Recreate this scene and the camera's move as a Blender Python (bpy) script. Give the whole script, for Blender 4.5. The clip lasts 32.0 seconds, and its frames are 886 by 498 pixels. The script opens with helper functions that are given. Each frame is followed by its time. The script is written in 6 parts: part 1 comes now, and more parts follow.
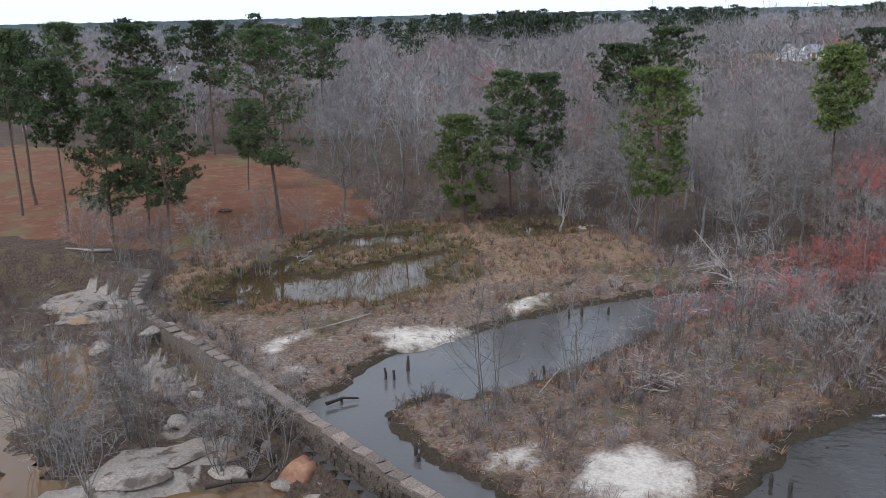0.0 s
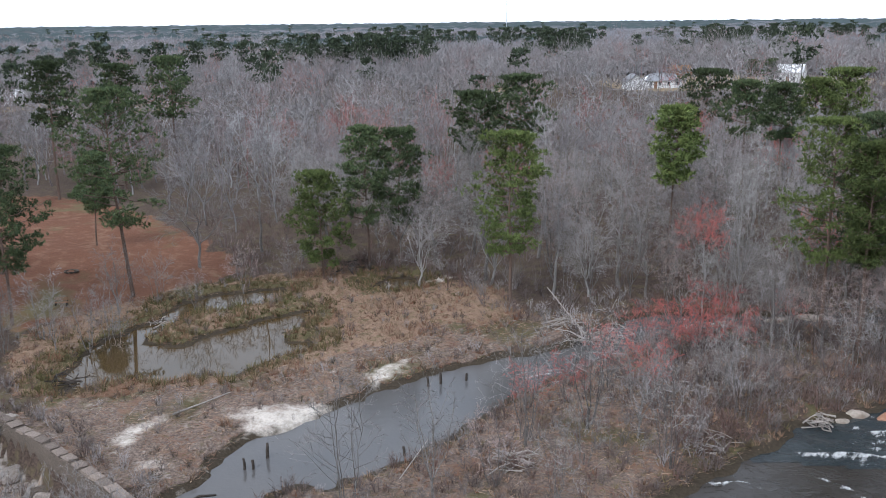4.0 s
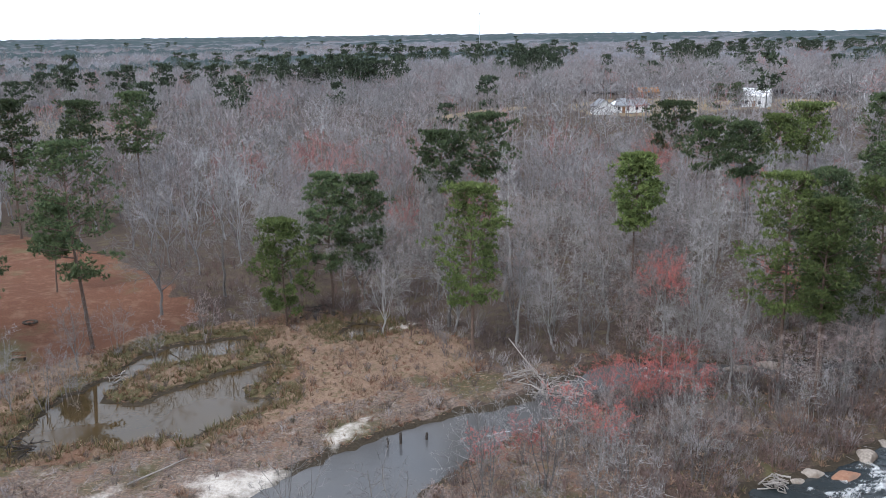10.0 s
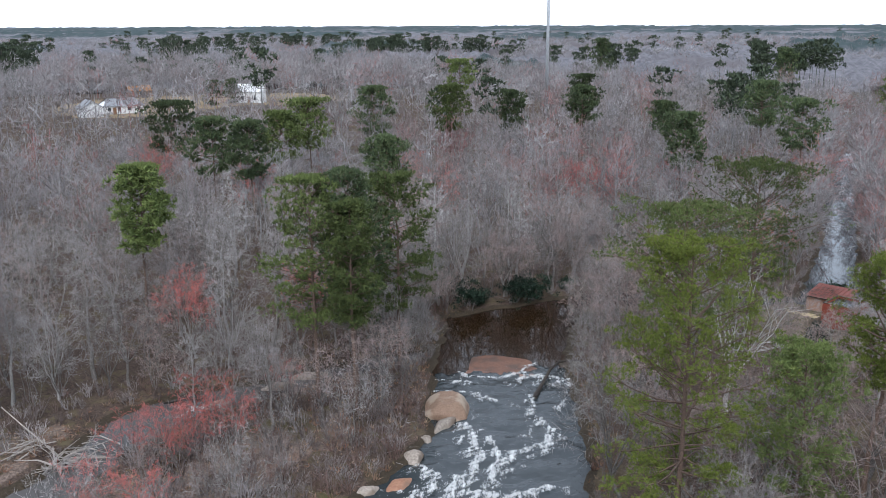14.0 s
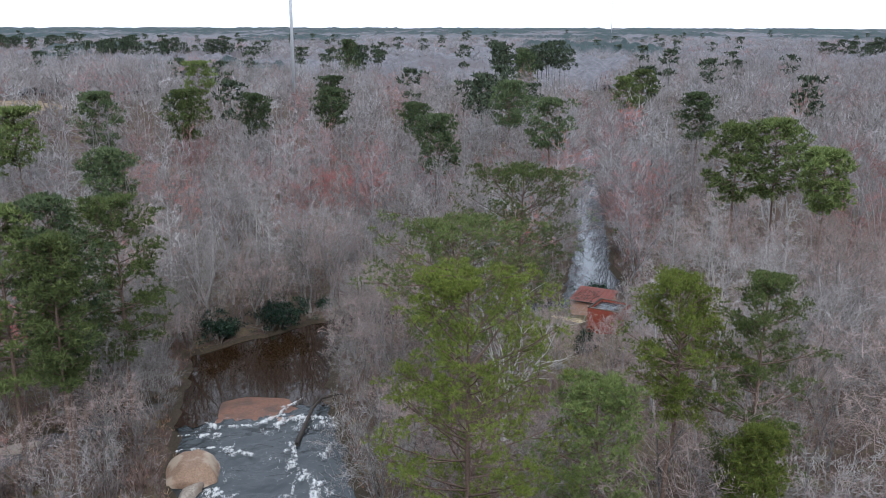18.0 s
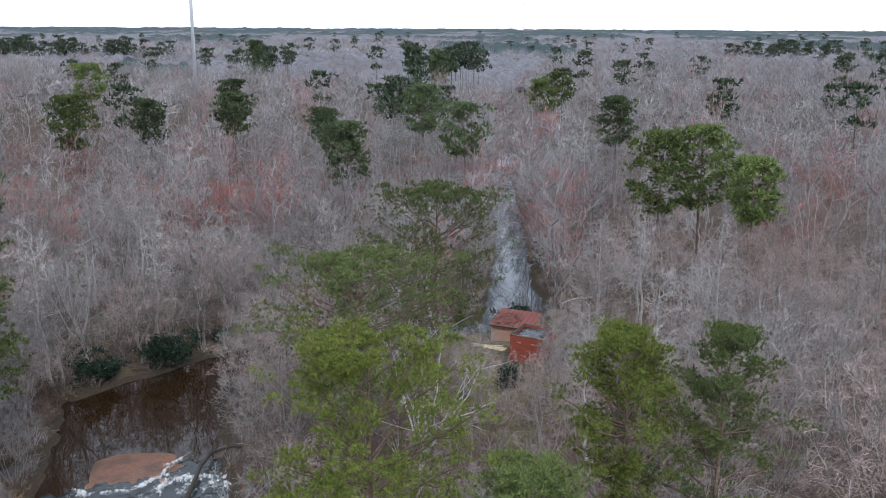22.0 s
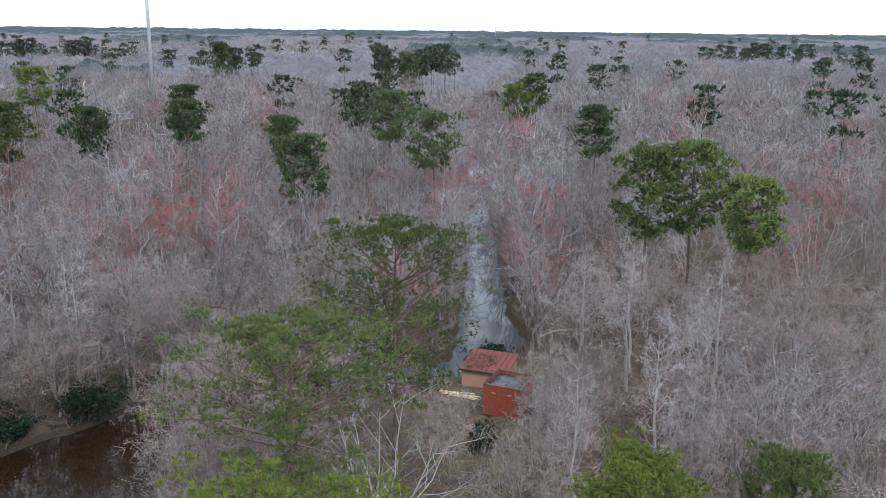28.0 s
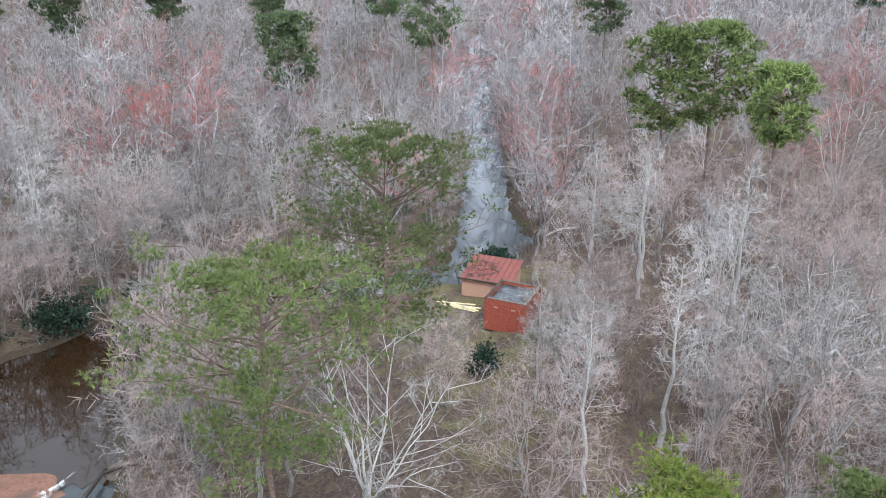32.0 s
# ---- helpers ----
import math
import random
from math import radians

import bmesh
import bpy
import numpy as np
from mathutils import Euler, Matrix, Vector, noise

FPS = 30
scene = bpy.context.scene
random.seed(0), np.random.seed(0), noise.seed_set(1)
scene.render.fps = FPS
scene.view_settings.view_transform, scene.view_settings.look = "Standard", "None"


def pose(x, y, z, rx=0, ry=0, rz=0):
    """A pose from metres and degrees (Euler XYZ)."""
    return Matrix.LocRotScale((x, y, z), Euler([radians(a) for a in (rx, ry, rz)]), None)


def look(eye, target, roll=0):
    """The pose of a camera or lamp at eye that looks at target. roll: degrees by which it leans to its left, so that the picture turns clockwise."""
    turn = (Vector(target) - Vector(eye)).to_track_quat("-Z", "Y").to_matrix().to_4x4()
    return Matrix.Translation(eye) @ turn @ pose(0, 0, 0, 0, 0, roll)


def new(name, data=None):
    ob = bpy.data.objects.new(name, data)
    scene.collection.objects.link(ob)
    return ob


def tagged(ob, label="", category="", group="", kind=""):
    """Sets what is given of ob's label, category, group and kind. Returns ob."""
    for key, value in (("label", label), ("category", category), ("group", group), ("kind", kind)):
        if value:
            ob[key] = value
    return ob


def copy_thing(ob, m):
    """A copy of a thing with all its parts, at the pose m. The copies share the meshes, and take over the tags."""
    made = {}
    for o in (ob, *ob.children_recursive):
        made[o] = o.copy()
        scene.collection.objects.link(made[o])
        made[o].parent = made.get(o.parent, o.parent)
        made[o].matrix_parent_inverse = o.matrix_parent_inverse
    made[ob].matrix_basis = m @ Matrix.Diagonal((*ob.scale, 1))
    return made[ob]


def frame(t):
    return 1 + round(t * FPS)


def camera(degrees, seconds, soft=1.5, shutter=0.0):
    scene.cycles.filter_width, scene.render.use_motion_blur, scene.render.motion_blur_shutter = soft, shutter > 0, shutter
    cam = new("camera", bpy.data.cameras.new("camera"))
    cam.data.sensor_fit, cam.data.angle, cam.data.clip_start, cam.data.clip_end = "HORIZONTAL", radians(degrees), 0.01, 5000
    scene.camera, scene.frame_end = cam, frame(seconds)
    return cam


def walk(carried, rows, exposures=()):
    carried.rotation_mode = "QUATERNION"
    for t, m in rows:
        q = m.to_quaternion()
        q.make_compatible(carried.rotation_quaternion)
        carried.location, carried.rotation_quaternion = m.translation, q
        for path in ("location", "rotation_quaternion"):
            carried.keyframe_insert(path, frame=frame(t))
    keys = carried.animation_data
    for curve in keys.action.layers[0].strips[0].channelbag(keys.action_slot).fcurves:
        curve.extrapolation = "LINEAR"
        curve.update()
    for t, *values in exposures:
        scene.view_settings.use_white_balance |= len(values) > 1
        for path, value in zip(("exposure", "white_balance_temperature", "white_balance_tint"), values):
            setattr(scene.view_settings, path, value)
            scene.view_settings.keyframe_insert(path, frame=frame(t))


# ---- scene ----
cam = camera(53.0, 32.0, 0.72)
PATH = [
    (0, (-2.098, -0.662, 25.952), (-2.432, 1.243, 25.441), -1.3),
    (0.5, (-1.859, -0.224, 26.522), (-2.022, 1.7, 26.002), -1.5),
    (1, (-1.619, 0.075, 27.184), (-1.701, 2.003, 26.661), -1.4),
    (1.5, (-1.492, 0.243, 27.889), (-1.56, 2.173, 27.366), -1.3),
    (2, (-1.383, 0.362, 28.593), (-1.441, 2.292, 28.073), -1.3),
    (2.5, (-1.327, 0.362, 29.327), (-1.376, 2.294, 28.812), -1.2),
    (3, (-1.363, 0.337, 30.063), (-1.403, 2.271, 29.554), -0.9),
    (3.5, (-1.44, 0.265, 30.779), (-1.475, 2.2, 30.276), -0.7),
    (5.5, (-1.325, 0.088, 32.869), (-1.346, 2.028, 32.386), -0.3),
    (6, (-0.792, 0.013, 32.93), (-0.809, 1.955, 32.45), -0.1),
    (6.5, (-0.426, 0.008, 32.938), (-0.441, 1.95, 32.459), -0.5),
    (7, (-0.221, 0.048, 33.164), (-0.232, 1.991, 32.688), -0.6),
    (7.5, (-0.092, 0.033, 33.776), (-0.098, 1.976, 33.302), -0.7),
    (8, (0.0, 0.0, 34.507), (0.0, 1.943, 34.033), -0.7),
    (9, (0.064, -0.05, 35.595), (0.075, 1.892, 35.117), -0.7),
    (10, (0.171, 1.271, 35.689), (0.193, 3.214, 35.214), -0.7),
    (10.5, (0.164, 2.334, 35.676), (0.22, 4.276, 35.2), -0.6),
    (11, (0.334, 3.663, 35.623), (0.608, 5.586, 35.145), -0.6),
    (11.5, (0.637, 4.983, 35.545), (1.023, 6.885, 35.064), -0.5),
    (12, (0.881, 6.357, 35.478), (1.436, 8.217, 34.995), -0.5),
    (12.5, (1.306, 7.595, 35.457), (1.997, 9.408, 34.972), -0.5),
    (13, (1.66, 8.757, 35.492), (2.422, 10.541, 35.004), -0.3),
    (13.5, (2.104, 9.906, 35.556), (2.995, 11.628, 35.065), -0.2),
    (14, (2.608, 11.0, 35.595), (3.641, 12.641, 35.102), -0.2),
    (14.5, (3.283, 11.991, 35.573), (4.428, 13.555, 35.079), -0.1),
    (15, (4.043, 13.085, 35.477), (5.213, 14.631, 34.985), -0.1),
    (15.5, (4.821, 14.508, 35.34), (6.124, 15.943, 34.848), 0.1),
    (17.5, (8.63, 17.601, 35.1), (10.025, 18.947, 34.611), 0.0),
    (18, (9.537, 18.457, 35.068), (10.98, 19.753, 34.579), 0.1),
    (18.5, (10.563, 19.246, 35.03), (12.035, 20.509, 34.542), 0.1),
    (19, (11.552, 19.996, 35.006), (13.059, 21.218, 34.519), 0.1),
    (19.5, (12.512, 20.701, 35.001), (14.017, 21.924, 34.514), 0.2),
    (20, (13.482, 21.418, 35.027), (14.994, 22.633, 34.54), 0.2),
    (20.5, (14.457, 22.1, 35.038), (16.002, 23.273, 34.552), 0.3),
    (21, (15.477, 22.727, 35.051), (17.033, 23.885, 34.563), 0.1),
    (21.5, (16.408, 23.375, 35.095), (17.966, 24.529, 34.607), 0.2),
    (22, (17.274, 23.957, 35.111), (18.834, 25.11, 34.624), 0.3),
    (22.5, (18.181, 24.534, 35.133), (19.74, 25.688, 34.645), 0.4),
    (23, (19.032, 25.055, 35.123), (20.591, 26.209, 34.637), 0.5),
    (23.5, (19.855, 25.556, 35.151), (21.413, 26.711, 34.666), 0.6),
    (24, (20.687, 26.082, 35.237), (22.244, 27.239, 34.751), 0.6),
    (24.5, (21.501, 26.625, 35.333), (23.057, 27.783, 34.847), 0.7),
    (26.5, (24.631, 28.537, 35.408), (26.182, 29.703, 34.923), 0.6),
    (27, (25.438, 29.114, 35.404), (26.988, 30.281, 34.92), 0.6),
    (27.5, (26.267, 29.695, 35.395), (27.843, 30.827, 34.911), 0.6),
    (28, (27.11, 30.212, 35.387), (28.706, 31.315, 34.904), 0.6),
    (28.5, (27.832, 30.76, 35.371), (29.414, 31.852, 34.817), 0.6),
    (29, (28.461, 31.407, 35.495), (29.998, 32.461, 34.77), 0.4),
    (29.5, (29.124, 31.93, 35.622), (30.653, 32.978, 34.872), 0.4),
    (30, (29.957, 32.507, 35.631), (31.488, 33.554, 34.882), 0.5),
    (30.5, (30.816, 33.051, 35.663), (32.346, 34.097, 34.912), 0.5),
    (31, (31.699, 33.535, 35.789), (33.227, 34.582, 35.036), 0.5),
    (31.5, (32.648, 34.02, 35.911), (34.174, 35.069, 35.155), 0.5),
    (32, (33.597, 34.431, 36.073), (35.119, 35.482, 35.312), 0.4),
]
walk(cam, [(t, look(eye, target, roll)) for t, eye, target, roll in PATH],
     [(0, 0.22, 5930, 10), (0.8, 0.46, 5930, 10), (28.3, 0.6, 5930, 10), (29.6, 1.28, 5930, 8), (32, 1.4, 5930, 8)])

# ---- sky and light ----
world = bpy.data.worlds.new("overcast_sky")
scene.world = world
world.use_nodes = True
wn, wl = world.node_tree.nodes, world.node_tree.links
wn.clear()
sky = wn.new("ShaderNodeTexSky")
sky.sky_type, sky.sun_disc = "NISHITA", False
sky.sun_elevation, sky.sun_rotation = radians(48), radians(215)
sky.air_density, sky.dust_density = 1.0, 4.0
veil = wn.new("ShaderNodeMixRGB")
veil.inputs[0].default_value = 0.72
veil.inputs[2].default_value = (12.3, 13.1, 14.3, 1)
wb = wn.new("ShaderNodeBackground")
wb.inputs[1].default_value = 0.098
wo = wn.new("ShaderNodeOutputWorld")
wl.new(sky.outputs[0], veil.inputs[1])
wl.new(veil.outputs[0], wb.inputs[0])
wl.new(wb.outputs[0], wo.inputs[0])
sun = new("sun", bpy.data.lights.new("sun", "SUN"))
sun.data.energy, sun.data.angle, sun.data.color = 1.25, radians(13), (1.0, 0.98, 0.95)
SUN_WAY = (math.cos(radians(48)) * math.sin(radians(215)), math.cos(radians(48)) * math.cos(radians(215)), math.sin(radians(48)))
sun.matrix_world = look((0, 0, 0), (-SUN_WAY[0], -SUN_WAY[1], -SUN_WAY[2]))


# ---- materials ----
def mat(name, c1, c2, scale=1.0, rough=0.85, bump=0.0, fine=8.0, rand=0.0, tint=None, c3=None, metal=0.0, stretch=None):
    """Two-scale noise between c1 and c2; c3 shows in large stains; rand: variation from object to object; tint: an attribute
    that leans towards a colour of its own."""
    m = bpy.data.materials.new(name)
    m.use_nodes = True
    n, l = m.node_tree.nodes, m.node_tree.links
    b = n["Principled BSDF"]
    b.inputs["Roughness"].default_value, b.inputs["Metallic"].default_value = rough, metal
    b.inputs["Specular IOR Level"].default_value = 0.25
    co = n.new("ShaderNodeTexCoord")
    src = co.outputs["Object"]
    if stretch:
        mp = n.new("ShaderNodeMapping")
        mp.inputs["Scale"].default_value = stretch
        l.new(src, mp.inputs[0])
        src = mp.outputs[0]
    big, small = n.new("ShaderNodeTexNoise"), n.new("ShaderNodeTexNoise")
    big.inputs["Scale"].default_value, big.inputs["Detail"].default_value = scale, 3
    small.inputs["Scale"].default_value, small.inputs["Detail"].default_value = scale * fine, 4
    l.new(src, big.inputs["Vector"]), l.new(src, small.inputs["Vector"])
    ramp = n.new("ShaderNodeMapRange")
    ramp.inputs[1].default_value, ramp.inputs[2].default_value = 0.32, 0.68
    l.new(small.outputs[0], ramp.inputs[0])
    mix = n.new("ShaderNodeMixRGB")
    mix.inputs[1].default_value, mix.inputs[2].default_value = (*c1, 1), (*c2, 1)
    l.new(ramp.outputs[0], mix.inputs[0])
    out = mix.outputs[0]
    if c3:
        r2 = n.new("ShaderNodeMapRange")
        r2.inputs[1].default_value, r2.inputs[2].default_value = 0.5, 0.62
        l.new(big.outputs[0], r2.inputs[0])
        m3 = n.new("ShaderNodeMixRGB")
        m3.inputs[2].default_value = (*c3, 1)
        l.new(r2.outputs[0], m3.inputs[0]), l.new(out, m3.inputs[1])
        out = m3.outputs[0]
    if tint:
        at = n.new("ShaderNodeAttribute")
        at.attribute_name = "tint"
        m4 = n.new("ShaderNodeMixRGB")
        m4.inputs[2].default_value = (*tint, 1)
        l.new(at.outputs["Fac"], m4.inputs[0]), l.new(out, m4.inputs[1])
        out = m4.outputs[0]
    if rand:
        inf = n.new("ShaderNodeObjectInfo")
        r3 = n.new("ShaderNodeMapRange")
        r3.inputs[3].default_value, r3.inputs[4].default_value = 1 - rand, 1 + rand
        l.new(inf.outputs["Random"], r3.inputs[0])
        hs = n.new("ShaderNodeHueSaturation")
        l.new(r3.outputs[0], hs.inputs["Value"]), l.new(out, hs.inputs["Color"])
        out = hs.outputs[0]
    l.new(out, b.inputs["Base Color"])
    if bump:
        bp = n.new("ShaderNodeBump")
        bp.inputs["Strength"].default_value, bp.inputs["Distance"].default_value = 0.8, bump
        l.new(small.outputs[0], bp.inputs["Height"]), l.new(bp.outputs[0], b.inputs["Normal"])
    return m


def island_mat(name, c1, c2, rough=0.8, tint=None, tint2=None, shade=False):
    """Loose pieces in one mesh: each takes its own shade between c1 and c2."""
    m = bpy.data.materials.new(name)
    m.use_nodes = True
    n, l = m.node_tree.nodes, m.node_tree.links
    b = n["Principled BSDF"]
    b.inputs["Roughness"].default_value, b.inputs["Specular IOR Level"].default_value = rough, 0.2
    g = n.new("ShaderNodeNewGeometry")
    mix = n.new("ShaderNodeMixRGB")
    mix.inputs[1].default_value, mix.inputs[2].default_value = (*c1, 1), (*c2, 1)
    l.new(g.outputs["Random Per Island"], mix.inputs[0])
    out = mix.outputs[0]
    for key, colour in (("tint", tint), ("tint2", tint2)):
        if colour:
            at = n.new("ShaderNodeAttribute")
            at.attribute_name = key
            m4 = n.new("ShaderNodeMixRGB")
            m4.inputs[2].default_value = (*colour, 1)
            l.new(at.outputs["Fac"], m4.inputs[0]), l.new(out, m4.inputs[1])
            out = m4.outputs[0]
    inf = n.new("ShaderNodeObjectInfo")
    r3 = n.new("ShaderNodeMapRange")
    r3.inputs[3].default_value, r3.inputs[4].default_value = 0.68, 1.36
    l.new(inf.outputs["Random"], r3.inputs[0])
    hs = n.new("ShaderNodeHueSaturation")
    l.new(r3.outputs[0], hs.inputs["Value"]), l.new(out, hs.inputs["Color"])
    out = hs.outputs[0]
    if shade:
        r3.inputs[3].default_value, r3.inputs[4].default_value = 1.0, 1.0
        at, mu = n.new("ShaderNodeAttribute"), n.new("ShaderNodeHueSaturation")
        at.attribute_name = "shade"
        l.new(at.outputs["Fac"], mu.inputs["Value"]), l.new(out, mu.inputs["Color"])
        out = mu.outputs[0]
    l.new(out, b.inputs["Base Color"])
    return m


def ground_mat():
    m = bpy.data.materials.new("ground_cover")
    m.use_nodes = True
    n, l = m.node_tree.nodes, m.node_tree.links
    b = n["Principled BSDF"]
    b.inputs["Roughness"].default_value, b.inputs["Specular IOR Level"].default_value = 0.95, 0.1
    co = n.new("ShaderNodeTexCoord")

    def tex(scale, detail=5, rough=0.6):
        t = n.new("ShaderNodeTexNoise")
        t.inputs["Scale"].default_value, t.inputs["Detail"].default_value, t.inputs["Roughness"].default_value = scale, detail, rough
        l.new(co.outputs["Object"], t.inputs["Vector"])
        return t.outputs[0]

    def span(v, lo, hi):
        r = n.new("ShaderNodeMapRange")
        r.inputs[1].default_value, r.inputs[2].default_value = lo, hi
        l.new(v, r.inputs[0])
        return r.outputs[0]

    def mixed(f, a, c):
        x = n.new("ShaderNodeMixRGB")
        l.new(f, x.inputs[0])
        for i, v in ((1, a), (2, c)):
            if isinstance(v, tuple):
                x.inputs[i].default_value = (*v, 1)
            else:
                l.new(v, x.inputs[i])
        return x.outputs[0]

    fine, mid, wide = tex(4.5, 7, 0.72), tex(0.55, 7, 0.68), tex(0.09)
    litter = mixed(span(fine, 0.35, 0.65), (0.04, 0.029, 0.023), (0.12, 0.086, 0.068))
    litter = mixed(span(mid, 0.5, 0.7), litter, (0.12, 0.1, 0.055))
    lawn = mixed(span(fine, 0.3, 0.7), (0.11, 0.052, 0.033), (0.18, 0.085, 0.052))
    lawn = mixed(span(mid, 0.5, 0.66), lawn, (0.2, 0.115, 0.075))
    lawn = mixed(span(wide, 0.54, 0.66), lawn, (0.135, 0.11, 0.058))
    marsh = mixed(span(fine, 0.3, 0.7), (0.15, 0.097, 0.066), (0.32, 0.22, 0.155))
    marsh = mixed(span(mid, 0.56, 0.66), marsh, (0.1, 0.09, 0.042))
    marsh = mixed(span(wide, 0.54, 0.62), marsh, (0.17, 0.1, 0.065))
    flat = mixed(span(fine, 0.35, 0.65), (0.075, 0.056, 0.045), (0.25, 0.19, 0.155))
    flat = mixed(span(mid, 0.53, 0.63), flat, (0.19, 0.12, 0.085))
    flat = mixed(span(wide, 0.55, 0.63), flat, (0.1, 0.085, 0.045))
    sand = mixed(span(fine, 0.3, 0.7), (0.4, 0.345, 0.29), (0.66, 0.6, 0.53))
    wet = mixed(span(fine, 0.3, 0.7), (0.026, 0.021, 0.015), (0.075, 0.058, 0.04))
    slab = mixed(span(fine, 0.3, 0.7), (0.2, 0.17, 0.145), (0.36, 0.315, 0.275))
    slab = mixed(span(mid, 0.52, 0.62), slab, (0.1, 0.08, 0.062))
    slab = mixed(span(tex(0.22, 5, 0.7), 0.55, 0.64), slab, (0.3, 0.2, 0.125))
    field = mixed(span(mid, 0.35, 0.65), (0.16, 0.125, 0.075), (0.27, 0.195, 0.12))
    olive = mixed(span(fine, 0.3, 0.7), (0.055, 0.05, 0.024), (0.15, 0.127, 0.065))
    out = litter
    for key, layer in (("lawn", lawn), ("marsh", marsh), ("flat", flat), ("olive", olive), ("wet", wet), ("sand", sand), ("slab", slab), ("field", field)):
        at = n.new("ShaderNodeAttribute")
        at.attribute_name = key
        ad = n.new("ShaderNodeMath")
        ad.operation = "ADD"
        l.new(at.outputs["Fac"], ad.inputs[0])
        sh = n.new("ShaderNodeMath")
        sh.operation = "MULTIPLY_ADD"
        sh.inputs[1].default_value, sh.inputs[2].default_value = (1.5, -0.75) if key == "sand" else (0.9, -0.45)
        l.new(mid if key != "sand" else tex(0.9, 6, 0.7), sh.inputs[0]), l.new(sh.outputs[0], ad.inputs[1])
        out = mixed(span(ad.outputs[0], *((0.3, 0.85) if key == "sand" else (0.42, 0.58))), out, layer)
    l.new(out, b.inputs["Base Color"])
    bp = n.new("ShaderNodeBump")
    bp.inputs["Strength"].default_value, bp.inputs["Distance"].default_value = 1.0, 0.12
    l.new(fine, bp.inputs["Height"]), l.new(bp.outputs[0], b.inputs["Normal"])
    return m


def water_mat(name, deep, ripple, rough=0.04, scale=2.2):
    m = bpy.data.materials.new(name)
    m.use_nodes = True
    n, l = m.node_tree.nodes, m.node_tree.links
    b = n["Principled BSDF"]
    b.inputs["Roughness"].default_value, b.inputs["IOR"].default_value = rough, 1.33
    co, t, t2 = n.new("ShaderNodeTexCoord"), n.new("ShaderNodeTexNoise"), n.new("ShaderNodeTexNoise")
    t.inputs["Scale"].default_value, t.inputs["Detail"].default_value = scale, 3
    t2.inputs["Scale"].default_value = 0.12
    mix = n.new("ShaderNodeMixRGB")
    mix.inputs[1].default_value = (*deep, 1)
    mix.inputs[2].default_value = (deep[0] * 1.7, deep[1] * 1.5, deep[2] * 1.3, 1)
    l.new(co.outputs["Object"], t.inputs["Vector"]), l.new(co.outputs["Object"], t2.inputs["Vector"])
    l.new(t2.outputs[0], mix.inputs[0]), l.new(mix.outputs[0], b.inputs["Base Color"])
    bp = n.new("ShaderNodeBump")
    bp.inputs["Strength"].default_value, bp.inputs["Distance"].default_value = 0.6, ripple
    l.new(t.outputs[0], bp.inputs["Height"]), l.new(bp.outputs[0], b.inputs["Normal"])
    return m


def lace_mat():
    """White water: dense foam that thins out to open lace."""
    m = bpy.data.materials.new("foam")
    m.use_nodes = True
    n, l = m.node_tree.nodes, m.node_tree.links
    b, out = n["Principled BSDF"], n["Material Output"]
    b.inputs["Base Color"].default_value, b.inputs["Roughness"].default_value = (0.72, 0.72, 0.7, 1), 0.6
    co, t = n.new("ShaderNodeTexCoord"), n.new("ShaderNodeTexNoise")
    t.inputs["Scale"].default_value, t.inputs["Detail"].default_value, t.inputs["Roughness"].default_value = 1.7, 9, 0.78
    mp, mp2 = n.new("ShaderNodeMapping"), n.new("ShaderNodeMapping")
    mp.inputs["Rotation"].default_value, mp2.inputs["Scale"].default_value = (0, 0, radians(-51.5)), (0.4, 1.6, 1)
    l.new(co.outputs["Object"], mp.inputs[0]), l.new(mp.outputs[0], mp2.inputs[0]), l.new(mp2.outputs[0], t.inputs["Vector"])
    at = n.new("ShaderNodeAttribute")
    at.attribute_name = "dens"
    ad, r = n.new("ShaderNodeMath"), n.new("ShaderNodeMapRange")
    l.new(at.outputs["Fac"], ad.inputs[0]), l.new(t.outputs[0], ad.inputs[1])
    r.inputs[1].default_value, r.inputs[2].default_value = 0.7, 1.12
    l.new(ad.outputs[0], r.inputs[0])
    tr, mx = n.new("ShaderNodeBsdfTransparent"), n.new("ShaderNodeMixShader")
    l.new(r.outputs[0], mx.inputs[0]), l.new(tr.outputs[0], mx.inputs[1]), l.new(b.outputs[0], mx.inputs[2]), l.new(mx.outputs[0], out.inputs[0])
    return m


